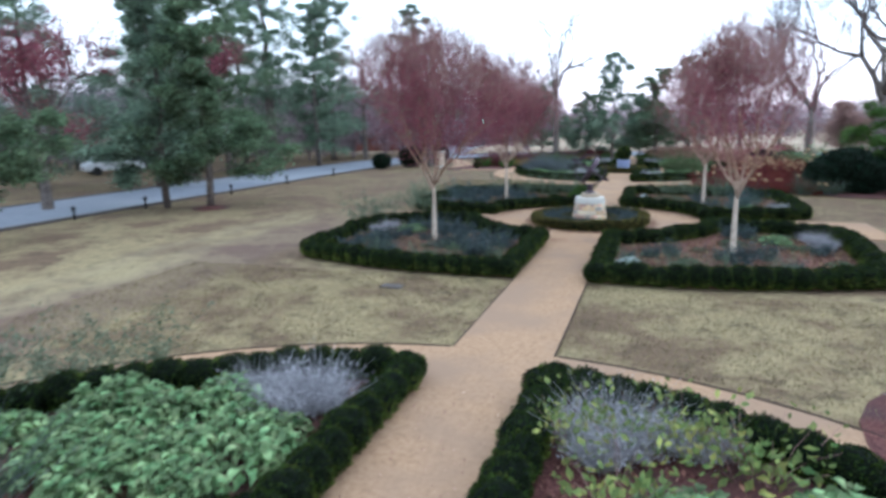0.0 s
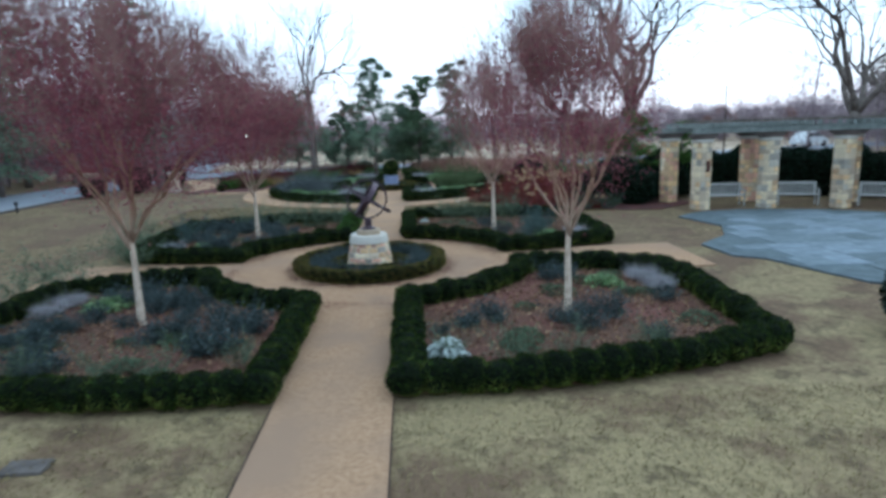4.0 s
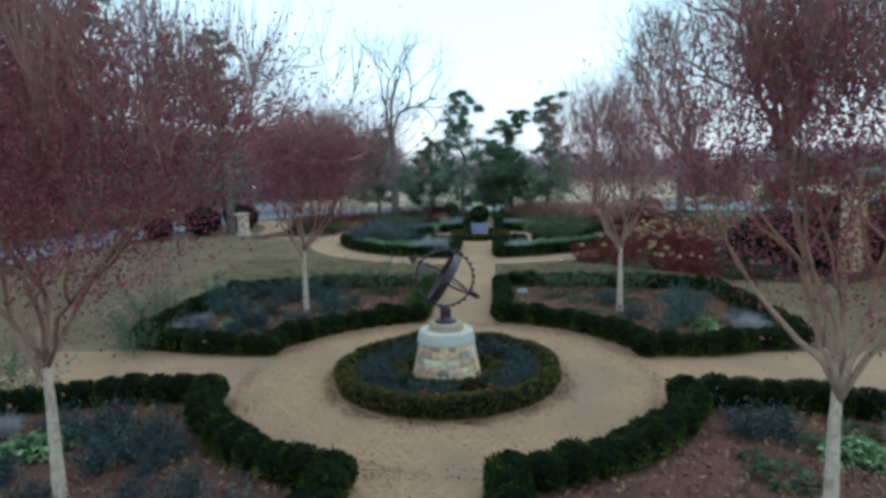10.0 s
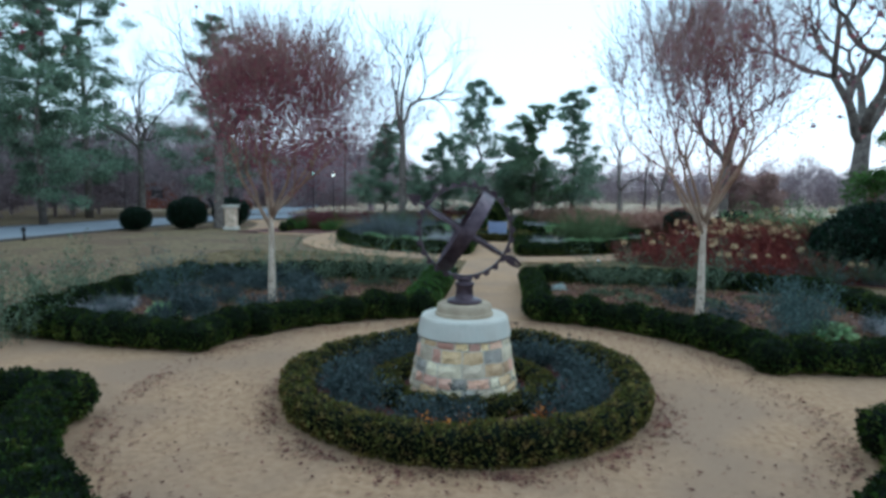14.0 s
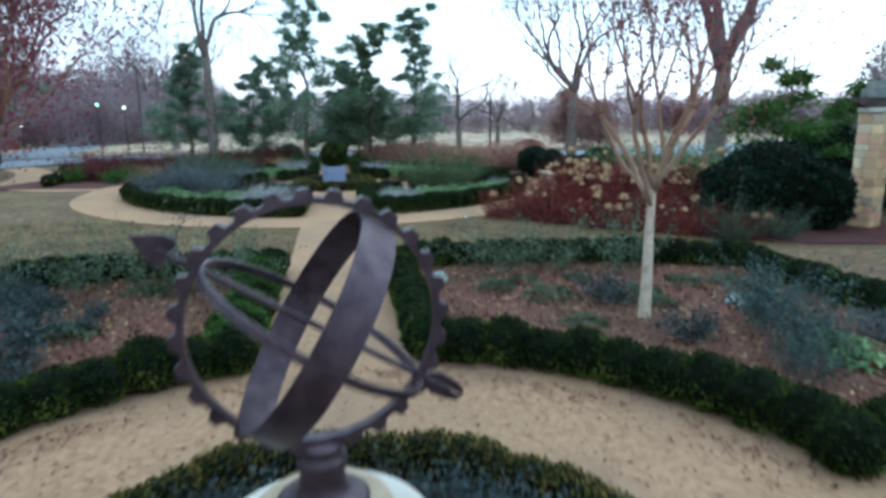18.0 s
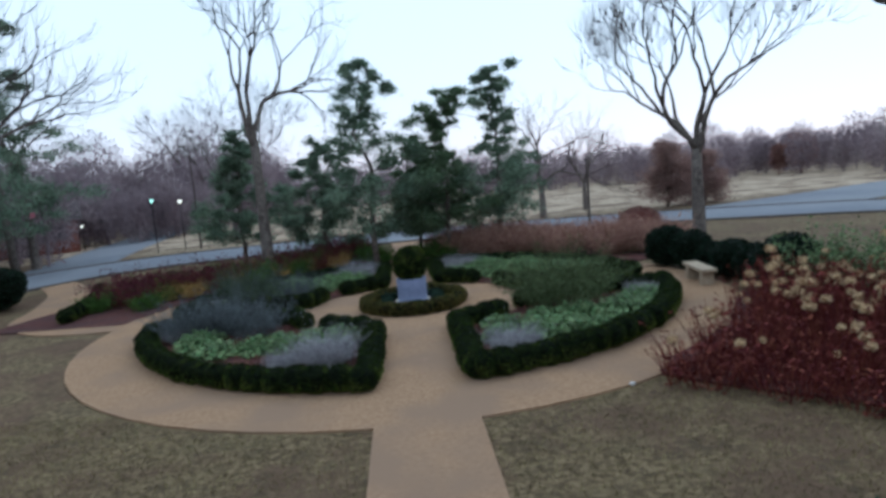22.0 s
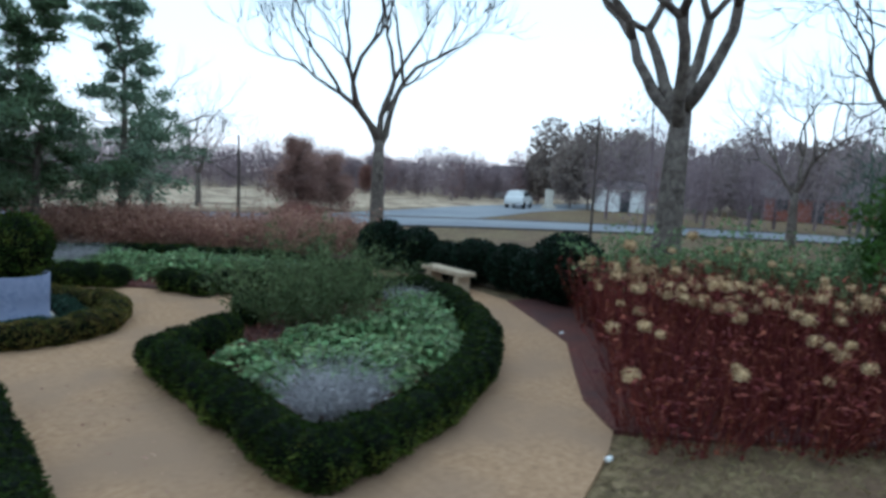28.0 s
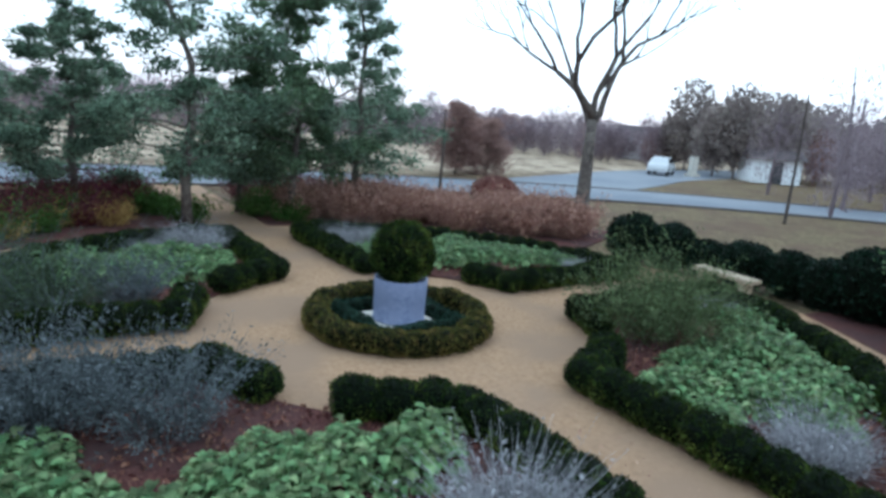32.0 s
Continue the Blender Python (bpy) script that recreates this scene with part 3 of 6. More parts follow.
while z < PED_H - 0.05:
    h = min(RNG.uniform(0.085, 0.15), PED_H - z)
    if PED_H - z - h < 0.06:
        h = PED_H - z
    a = RNG.uniform(0, 0.5)
    end = a + 2 * math.pi
    while a < end - 0.02:
        w = min(RNG.uniform(0.20, 0.50), end - a)
        if end - a - w < 0.16:
            w = end - a
        bm = bmesh.new()
        grid = []
        for zi in range(3):
            zz = z + 0.006 + (h - 0.012) * zi / 2
            rr = PED_R0 + (PED_R1 - PED_R0) * zz / PED_H
            row = []
            for ai in range(4):
                aa = a + 0.014 + (w - 0.028) * ai / 3
                edge = zi in (0, 2) or ai in (0, 3)
                r = rr - (0.014 if edge else 0.002) + RNG.uniform(-0.006, 0.006)
                wave = 0.02 * noise.noise(Vector((2.2 * math.cos(aa), 2.2 * math.sin(aa), 9 * (z if zi == 0 else z + h)))) * (1 if 0.03 < zz < PED_H - 0.03 else 0)
                row.append(bm.verts.new((r * math.cos(aa), r * math.sin(aa), zz + wave + RNG.uniform(-0.004, 0.004))))
            grid.append(row)
        for zi in range(2):
            for ai in range(3):
                bm.faces.new((grid[zi][ai], grid[zi][ai + 1], grid[zi + 1][ai + 1], grid[zi + 1][ai]))
        part("stone", bm, M_STONES[RNG.choice([0, 0, 0, 0, 0, 1, 1, 2, 2, 3])], pedestal)
        a += w
    z += h

SPH_R, SPH_Z = 0.505, 1.81
dial = tagged(empty("armillary_sundial", 0, 0, PED_H + 0.34), "weathered bronze armillary sphere sundial on a stone pedestal", "sundial")
zb = 0.0
lathe("foot", [(0.19, zb), (0.195, zb + 0.025), (0.17, zb + 0.04), (0.115, zb + 0.05), (0.10, zb + 0.075), (0.09, zb + 0.17), (0.105, zb + 0.19), (0.105, zb + 0.22), (0.062, zb + 0.235), (0.085, zb + 0.25), (0.09, zb + 0.275), (0.0, zb + 0.28)], M_BRONZE, dial, 28, "dark turned bronze foot")
cz = SPH_Z - (PED_H + 0.34)
tilt = Matrix.Translation((0, 0, cz))
band("meridian_ring", SPH_R, 0.05, 0.026, tilt @ pose(0, 0, 0, 90, 0, 6), M_BRONZE, dial, 168, 28)
band("equatorial_band", SPH_R - 0.03, 0.145, 0.008, tilt @ pose(0, 0, 0, 0, 0, 6) @ pose(0, 0, 0, 0, -58, 0), M_BRONZE, dial)
band("hour_ring", SPH_R - 0.02, 0.035, 0.015, tilt @ pose(0, 0, 0, 0, 0, 6) @ pose(0, 0, 0, 0, 32, 0), M_BRONZE, dial)
ax = (pose(0, 0, 0, 0, 0, 6) @ pose(0, 0, 0, 0, -58, 0)) @ Vector((0, 0, 1))
v, f = tube([Vector((0, 0, cz)) - ax * 0.64, Vector((0, 0, cz)) + ax * 0.64], 0.013, 0.013, 8)
arrow = finish("arrow_shaft", v, f, M_BRONZE, dial)
side = ax.cross(Vector((0, 1, 0))).normalized()


def plate(name, outline, thick, parent):
    """A flat bronze plate in the arrow's plane: outline along the shaft and across it."""
    bm = bmesh.new()
    lo, hi = ([bm.verts.new(Vector((0, y, cz)) + ax * u + side * w) for u, w in outline] for y in (-thick / 2, thick / 2))
    k = len(outline)
    bm.faces.new(lo)
    bm.faces.new(list(reversed(hi)))
    for i in range(k):
        bm.faces.new((lo[i], lo[(i + 1) % k], hi[(i + 1) % k], hi[i]))
    bmesh.ops.recalc_face_normals(bm, faces=bm.faces[:])
    return part(name, bm, M_BRONZE, parent)


half = [(0.60, 0.016), (0.585, 0.04), (0.602, 0.062), (0.635, 0.06), (0.68, 0.038), (0.715, 0.015)]
plate("arrow_head", half + [(0.74, 0.0)] + [(u, -w) for u, w in reversed(half)], 0.016, dial)
for sgn in (1, -1):
    plate("arrow_feather", [(-0.50, 0.004 * sgn), (-0.53, 0.034 * sgn), (-0.58, 0.05 * sgn), (-0.65, 0.046 * sgn), (-0.70, 0.03 * sgn), (-0.715, 0.004 * sgn)], 0.012, arrow)

# ---- planter with a clipped box ball ----
planter = tagged(empty("round_planter", 0, 21.0, 0.055), "large grey metal-look round planter on a pale slab", "planter")
bm = bmesh.new()
bmesh.ops.create_cube(bm, size=1.0, matrix=Matrix.Diagonal((0.98, 0.98, 0.07, 1)) @ Matrix.Translation((0, 0, 0.5)))
bmesh.ops.bevel(bm, geom=bm.edges[:], offset=0.012, segments=2, affect="EDGES")
part("base_slab", bm, M_CAP, planter, "pale square base slab")
lathe("body", [(0.418, 0.07), (0.418, 0.10), (0.408, 0.115), (0.412, 0.40), (0.425, 0.735), (0.42, 0.745), (0.395, 0.745), (0.385, 0.66), (0.0, 0.66)], M_LEAD, planter, 48)
ball = finish("topiary_ball", [], [], M_BOX)
ball.data = bush_mesh("topiary_ball", 0.515, 0.515, 0.52, 6200, 0.05, RNG, M_BOX, M_SHADECORE, lump=0.07, squareness=2.0)
ball.matrix_world = pose(0, 21.0, 0.68)
tagged(ball, "dense dark green clipped box ball growing in the planter", "topiary")


# ---- trees ----
def grow(rng, start, way, length, r0, depth, out, tips, spread=0.5, lift=0.15, shrink=0.72, kids=(2, 3), bend=0.12, stop=0.006, levels=5, keep=0.62):
    """A branch and its children, as (level, points, r0, r1); tips gather the ends."""
    n = 5 if depth < 2 else 4
    p, d = Vector(start), Vector(way).normalized()
    pts = [p.copy()]
    for i in range(n):
        d = (d + Vector(rng.normal(0, bend, 3)) + Vector((0, 0, lift * 0.25))).normalized()
        p = p + d * (length / n)
        pts.append(p.copy())
    r1 = max(stop, r0 * keep)
    out.append((depth, pts, r0, r1))
    if depth >= levels:
        tips.append((p.copy(), d.copy()))
        return
    count = rng.integers(kids[0], kids[1] + 1)
    turn = rng.uniform(0, 6.28)
    for i in range(count):
        a = turn + 6.28 * i / count + rng.uniform(-0.5, 0.5)
        side = d.orthogonal().normalized()
        side.rotate(Matrix.Rotation(a, 3, d))
        w = d + side * spread * rng.uniform(0.6, 1.3) + Vector((0, 0, lift))
        at = pts[-1] if i < 2 or depth == 0 else pts[rng.integers(2, n)]
        grow(rng, at, w, length * shrink * rng.uniform(0.8, 1.15), r1 * rng.uniform(0.75, 0.95), depth + 1, out, tips, spread, lift, shrink, kids, bend, stop, levels, keep)


def tree(name, x, y, seed, height, bark, twig, leaf, label, category="tree", trunk=1.5, r0=0.09, spread=0.5, lift=0.15, shrink=0.72, kids=(2, 3), levels=5,
         leaf_n=8, leaf_size=0.08, cloud=0.3, lean=0.0, bend=0.12, first=None, group="", ratio=0.55, droop=0.0, z=0.0, twigs=0, leaf_from=4, limb=0.55, limb_mat=None, sprigs=0, up=0.2, fork=0.0, top_r=0.8, keep=0.62, dome=0.0):
    """A branching tree > trunk, limbs, crown, scaled to its height."""
    rng = np.random.default_rng(seed)
    out, tips = [], []
    base = Vector((0, 0, 0))
    pts = [base, Vector((lean * 0.3, 0, trunk * 0.33)), Vector((lean * 0.7, 0.02, trunk * 0.7)), Vector((lean, 0, trunk))]
    k = first or int(rng.integers(3, 5))
    turn = rng.uniform(0, 6.28)
    for i in range(k):
        a = turn + 6.28 * i / k + rng.uniform(-0.3, 0.3)
        w = Vector((math.cos(a) * spread, math.sin(a) * spread, 1.0 - 0.2 * spread))
        grow(rng, pts[-1] - Vector((0, 0, fork * i / k)), w, (height - trunk) * 0.36, r0 * limb, 1, out, tips, spread, lift, shrink, kids, bend, 0.004, levels, keep)
    top = max(p.z for p, _ in tips)
    sc = (height - trunk) / (top - trunk)


    def fix(p):
        u = max(0.0, (p.z - trunk) / (top - trunk))
        w = (0.5 + 0.5 * sc) * (1 + dome * (0.5 - u))
        return Vector((p.x * w, p.y * w, trunk + (p.z - trunk) * sc if p.z > trunk else p.z))

    root = tagged(empty(name, x, y, z), label, category, group)
    v, f = tube([base + Vector((0, 0, -0.02)), base + Vector((0, 0, 0.06))] + pts[1:], r0 * 1.3, r0 * top_r, 12)
    finish("trunk", v, f, bark, root, True)
    groups, far, low = [], [], []
    for o in out:
        if o[0] == 2 and leaf_from <= 2:
            low.append(o)
        if o[0] == 1:
            groups.append([])
        if o[0] <= 2:
            groups[-1].append(o)
        else:
            far.append(o)
    for gr in groups:
        v, f = merge([tube([fix(p) for p in o[1]], o[2], o[3], 7) for o in gr])
        finish("limb", v, f, limb_mat or bark, root, True)
    pieces = [tube([fix(p) for p in o[1]], o[2], o[3], 4 if o[0] < 5 else 3) for o in far]
    for p, d in tips:
        for _ in range(twigs):
            w = (d + Vector(rng.normal(0, 0.45, 3)) + Vector((0, 0, 0.25))).normalized()
            q = fix(p)
            pieces.append(tube([q, q + w * 0.22 * height / 5, q + (w + Vector((0, 0, 0.3))).normalized() * 0.45 * height / 5], 0.005 * height / 5, 0.002, 3))
    outer = [o for o in far if o[0] >= 3]
    for _ in range(sprigs):
        o = outer[rng.integers(len(outer))]
        q = fix(o[1][rng.integers(1, len(o[1]))])
        w = ((o[1][-1] - o[1][0]).normalized() + Vector(rng.normal(0, 0.4, 3)) + Vector((0, 0, up))).normalized()
        s = rng.uniform(0.3, 0.75) + 0.35 * up * rng.random()
        pieces.append(tube([q, q + w * s * 0.5, q + (w + Vector((0, 0, 0.25))).normalized() * s], 0.005, 0.002, 3))
    if pieces:
        v, f = merge(pieces)
        tagged(finish("fine_twig", v, f, twig, root), kind="stuff")
    if leaf_n and leaf:
        spots, ways, level, kinds = [], [], [], {}
        for o in far + low:
            if o[0] >= leaf_from:
                d = (o[1][-1] - o[1][0]).normalized()
                for p in o[1][1:]:
                    spots.append(fix(p)[:])
                    ways.append(d[:])
                    level.append(o[0])
                    kinds[o[0]] = kinds.get(o[0], 0) + 1
        spots, ways = np.array(spots), np.array(ways)
        share_of = np.array([1.0 / kinds[k] for k in level])
        pick = rng.choice(len(spots), leaf_n, p=share_of / share_of.sum())
        pts2 = spots[pick] + rng.normal(0, cloud, (leaf_n, 3)) * (1, 1, 0.8)
        v, f = leaves(pts2, ways[pick], leaf_size, rng, ratio, droop)
        tagged(finish("crown", v, f, leaf, root), kind="stuff")
    return root


CRAPE = "small crape myrtle with pale smooth trunk and rusty red crown"
for i, (x, y, h) in enumerate(((-4.1, -4.38, 6.3), (4.04, -4.86, 5.7), (-4.02, 4.68, 5.8), (3.9, 4.66, 5.65))):
    tree("crape_myrtle", x, y, 40 + i, h, M_BARK_PALE, M_TWIG, M_REDLEAF, CRAPE, trunk=1.68, r0=0.07, limb=0.5, spread=(0.42, 0.34, 0.42, 0.33)[i], lift=0.17, shrink=0.76, kids=(2, 3),
         levels=6, leaf_n=(52000, 22000, 30000, 11000)[i], leaf_size=0.043, cloud=0.36, sprigs=(2600, 1500, 1500, 600)[i], up=0.5, dome=0.55, fork=0.28, top_r=0.6, limb_mat=M_BARK_PALE, first=8, group="four trees in the sundial beds", z=0.05, twigs=1, leaf_from=2)


M_LEAFY = mat("pale_green_leaf", [(0.052, 0.097, 0.041), (0.145, 0.218, 0.10), (0.30, 0.38, 0.195)], 5.0, 0.5, 0.0, island=0.6, thin=0.35)
M_LAV = mat("grey_lavender", [(0.19, 0.19, 0.205), (0.29, 0.29, 0.315), (0.42, 0.42, 0.45)], 6.0, 0.9, 0.0, island=0.35, thin=0.3)
M_GREYGREEN = mat("grey_green_leaf", [(0.056, 0.066, 0.072), (0.10, 0.115, 0.125), (0.16, 0.18, 0.195)], 6.0, 0.9, 0.0, island=0.35, thin=0.35)
M_ROSELEAF = mat("grey_green_rose_leaf", [(0.05, 0.07, 0.045), (0.09, 0.12, 0.08), (0.15, 0.185, 0.13)], 5.0, 0.75, 0.0, island=0.45, thin=0.4)
M_OLIVE = mat("olive_green_leaf", [(0.04, 0.058, 0.026), (0.08, 0.105, 0.05), (0.14, 0.17, 0.085)], 5.0, 0.7, 0.0, island=0.45, thin=0.4)
M_SILVER = mat("silver_leaf", [(0.25, 0.29, 0.29), (0.38, 0.43, 0.42)], 8.0, 0.8, 0.0, island=0.25)
M_SAGE = mat("blue_green_leaf", [(0.026, 0.04, 0.024), (0.054, 0.077, 0.045), (0.105, 0.13, 0.08)], 5.0, 0.7, 0.0, island=0.45, thin=0.35)
M_BRIGHT = mat("bright_green_leaf", [(0.024, 0.05, 0.01), (0.052, 0.098, 0.022), (0.09, 0.15, 0.04)], 3.0, 0.6, 0.0, island=0.45, thin=0.4)
M_YELLOW = mat("yellowing_leaf", [(0.06, 0.11, 0.04), (0.14, 0.18, 0.06), (0.36, 0.34, 0.10)], 4.0, 0.7, 0.0, island=0.4, thin=0.4)
M_REDSTEM = mat("red_brown_stem", [(0.05, 0.011, 0.012), (0.10, 0.023, 0.021), (0.16, 0.045, 0.034)], 4.0, 0.85, 0.0, island=0.5)
M_DRYHEAD = mat("dried_flower_head", [(0.22, 0.15, 0.085), (0.34, 0.245, 0.15), (0.46, 0.35, 0.23)], 8.0, 0.95, 0.0, island=0.35)
M_BARBERRY = mat("barberry_leaf", [(0.035, 0.01, 0.016), (0.07, 0.02, 0.03), (0.11, 0.038, 0.047)], 4.0, 0.8, 0.0, island=0.5, thin=0.35)
M_RUST = mat("dry_pink_brown_leaf", [(0.16, 0.085, 0.068), (0.27, 0.16, 0.13), (0.39, 0.26, 0.215)], 3.0, 0.9, 0.0, island=0.45, thin=0.35)
# distance haze is painted in: paler and more mauve than bare wood
M_WOODS = mat("hazed_woodland", [(0.15, 0.122, 0.14), (0.205, 0.168, 0.188), (0.255, 0.218, 0.235)], 0.3, 0.95, 0.0, island=0.28, thin=0.4)
M_WOODGREEN = mat("far_evergreen", [(0.06, 0.08, 0.072), (0.10, 0.125, 0.105)], 0.3, 0.95, 0.0, island=0.5, thin=0.45)
M_WOODRUSSET = mat("field_rust_leaf", [(0.185, 0.122, 0.112), (0.265, 0.178, 0.158)], 0.6, 0.95, 0.0, island=0.4, thin=0.6)
M_WOODRUST = mat("far_rust_oak", [(0.13, 0.072, 0.066), (0.19, 0.105, 0.092)], 0.3, 0.95, 0.0, island=0.5, thin=0.4)
M_DEADWOOD = mat("weathered_teak", [(0.24, 0.245, 0.25), (0.36, 0.365, 0.36)], 9.0, 0.85, 0.4, 40)
M_SLATE = mat("bluestone", [(0.075, 0.095, 0.115), (0.13, 0.16, 0.185)], 3.0, 0.7, 0.25, 40, vary=0.35)
M_BLACK = mat("black_metal", [(0.012, 0.012, 0.014), (0.03, 0.03, 0.034)], 20.0, 0.5, 0.1)
M_BEAM = mat("grey_green_beam", [(0.12, 0.14, 0.14), (0.20, 0.22, 0.215)], 6.0, 0.9, 0.4, 30)


# ---- garden plants ----
def clump_mesh(name, seed, count, radius, height, size, material, ratio=0.45, flat=0.35):
    """A rosette mound of broad arching leaves."""
    rng = np.random.default_rng(seed)
    vs, fs = [], []
    for i in range(count):
        a, r = rng.uniform(0, 6.283), radius * math.sqrt(rng.uniform(0, 1))
        z0 = height * (1 - (r / radius) ** 2) * rng.uniform(0.5, 1.0)
        b = a + rng.normal(0, 0.9)
        d = np.array([math.cos(b), math.sin(b), 0])
        n = np.array([-d[1], d[0], 0])
        s = size * rng.uniform(0.7, 1.3)
        p0 = np.array([r * math.cos(a), r * math.sin(a), z0])
        rise = rng.uniform(0.1, 0.6)
        p1 = p0 + d * s * 0.35 + np.array([0, 0, s * rise * 0.4])
        p2 = p0 + d * s * 0.72 + np.array([0, 0, s * (rise * 0.5 - 0.05)])
        p3 = p0 + d * s + np.array([0, 0, s * (rise - 0.6) * 0.5])
        w = n * s * ratio * 0.5
        cup = np.array([0, 0, s * 0.08])
        o = len(vs)
        vs += [p0, p1 + w + cup, p1, p1 - w + cup, p2 + w * 0.85 + cup, p2, p2 - w * 0.85 + cup, p3]
        fs += [(o, o + 2, o + 1), (o, o + 3, o + 2), (o + 1, o + 2, o + 5, o + 4), (o + 2, o + 3, o + 6, o + 5), (o + 4, o + 5, o + 7), (o + 5, o + 6, o + 7)]
    me = bpy.data.meshes.new(name)
    vs = np.array(vs)
    vs[:, 2] = np.maximum(vs[:, 2], 0.003)
    me.from_pydata(vs.tolist(), [], fs)
    me.materials.append(material)
    me.update()
    return me


def wisp_mesh(name, seed, count, radius, height, material, width=0.006, lean=0.55, leafy=0, leaf=None, leaf_size=0.04):
    """Many thin upright stems fanning out from a base, with small leaves where asked for."""
    rng = np.random.default_rng(seed)
    pieces, tops, ways = [], [], []
    for i in range(count):
        a, r = rng.uniform(0, 6.283), radius * 0.45 * math.sqrt(rng.uniform(0, 1))
        out = rng.uniform(0.1, 1) * lean
        p0 = Vector((r * math.cos(a), r * math.sin(a), 0))
        h = height * rng.uniform(0.6, 1.05)
        d = Vector((math.cos(a) * out, math.sin(a) * out, 1)) + Vector(rng.normal(0, 0.24, 3))
        p1 = p0 + d * h * 0.5
        p2 = p1 + (d + Vector((math.cos(a) * 0.3, math.sin(a) * 0.3, -0.1)) + Vector(rng.normal(0, 0.2, 3))) * h * 0.45
        pieces.append(tube([p0, p1, p2], width, width * 0.5, 3))
        for _ in range(leafy):
            t = rng.uniform(0.25, 1.0)
            q = p0.lerp(p1, t * 2) if t < 0.5 else p1.lerp(p2, t * 2 - 1)
            tops.append((q + Vector(rng.normal(0, leaf_size * 1.1, 3)))[:])
            ways.append((d.normalized() * 0.6 + Vector(rng.normal(0, 1.0, 3)))[:])
    v, f = merge(pieces)
    lv, lf = leaves(tops, ways, leaf_size, rng)
    pair = []
    for nm, vs, fs, m in (("woody_frame", [tuple(p) for p in v], list(f), material), ("foliage", lv.tolist(), lf.tolist(), leaf)):
        me = bpy.data.meshes.new(name + "_" + nm)
        me.from_pydata(vs, [], fs)
        me.materials.append(m)
        me.update()
        pair.append((nm, me))
    return pair


ROSETTE = [clump_mesh("rosette", 100 + i, 130, 0.29, 0.32, 0.135, M_LEAFY, 0.58) for i in range(5)]
SAGE = [clump_mesh("sage_plant", 110 + i, 150, 0.30, 0.16, 0.10, M_SAGE, 0.4) for i in range(3)]
SILVER = [clump_mesh("silver_plant", 120, 190, 0.24, 0.26, 0.15, M_SILVER, 0.42)]
LAV_STEMS = [wisp_mesh("flower_spray", 130 + i, 520, 0.62, 0.42, M_LAV, 0.0022, 1.15, 2, M_LAV, 0.024) for i in range(2)]
LAV_BASE = [wisp_mesh("base_foliage", 135 + i, 380, 0.58, 0.3, M_LAV, 0.003, 1.2, 7, M_LAV, 0.036) for i in range(2)]
PLUME = [wisp_mesh("plume", 137, 420, 0.36, 0.66, M_LAV, 0.0028, 0.45, 8, M_LAV, 0.03)]
LEAFY, LAVENDER = "leafy", "lavender"
ROSE = [wisp_mesh("rose_spray", 140 + i, 32, 0.55, 0.85, M_ROSELEAF, 0.003, 0.75, 40, M_ROSELEAF, 0.042) for i in range(3)]
BUSHY = [wisp_mesh("leafy_shrub", 150 + i, 85, 0.75, 0.98, M_OLIVE, 0.0035, 0.85, 46, M_OLIVE, 0.04) for i in range(3)]
YELLOWISH = [wisp_mesh("yellow_shrub", 160, 26, 0.6, 0.5, M_TWIG, 0.005, 0.9, 9, M_YELLOW, 0.11)]
M_DUSK = mat("dusky_leaf", [(0.02, 0.03, 0.03), (0.048, 0.065, 0.068), (0.095, 0.118, 0.122)], 5.0, 0.7, 0.0, island=0.5, thin=0.35)
DUSKY = [wisp_mesh("dusky_perennial", 190 + i, 46, 0.32, 0.34, M_DUSK, 0.004, 0.8, 13, M_DUSK, 0.055) for i in range(3)]
GREYSHRUB = [wisp_mesh("grey_shrub", 165 + i, 150, 0.8, 0.9, M_GREYGREEN, 0.004, 0.7, 40, M_SAGE if i else M_GREYGREEN, 0.036) for i in range(2)]


def plant(name, meshes, x, y, label, category, group="", s=1.0, z=0.055):
    k = s * RNG.uniform(0.9, 1.12)
    if meshes == "leafy" or meshes == "lavender":
        ob = empty(name, x, y, z)
        if meshes == "leafy":
            turn = RNG.uniform(0, 6.28)
            for i in range(4):
                r, a = (0.0 if i == 0 else RNG.uniform(0.2, 0.32)), turn + 1.57 * i + RNG.uniform(-0.3, 0.3)
                share("rosette", ROSETTE[RNG.integers(5)], ob, pose(r * math.cos(a), r * math.sin(a), 0, RNG.uniform(-8, 8), 0, RNG.uniform(0, 360)) @ Matrix.Diagonal((RNG.uniform(0.8, 1.1),) * 3 + (1,)))
        else:
            for nm, group_meshes in (("flower_spray", LAV_STEMS), ("base_foliage", LAV_BASE)):
                turn = pose(0, 0, 0, 0, 0, RNG.uniform(0, 360))
                for _, me in group_meshes[RNG.integers(2)]:
                    share(nm, me, ob, turn)
    elif isinstance(meshes[0], list):
        ob = empty(name, x, y, z)
        for nm, me in meshes[RNG.integers(len(meshes))]:
            share(nm, me, ob, Matrix())
    else:
        ob = new(name, meshes[RNG.integers(len(meshes))])
    ob.matrix_world = pose(x, y, z, 0, 0, RNG.uniform(0, 360)) @ Matrix.Diagonal((k, k, k * RNG.uniform(0.9, 1.1), 1))
    return tagged(ob, label, category, group)


L_LEAFY, L_LAV = "mound of broad pale green leaves on dark mulch", "wispy silver-grey lavender tuft on dark mulch"
L_SAGE, L_ROSE = "low blue-green perennial on red-brown mulch", "loose rose bush with thin stems and small leaves"
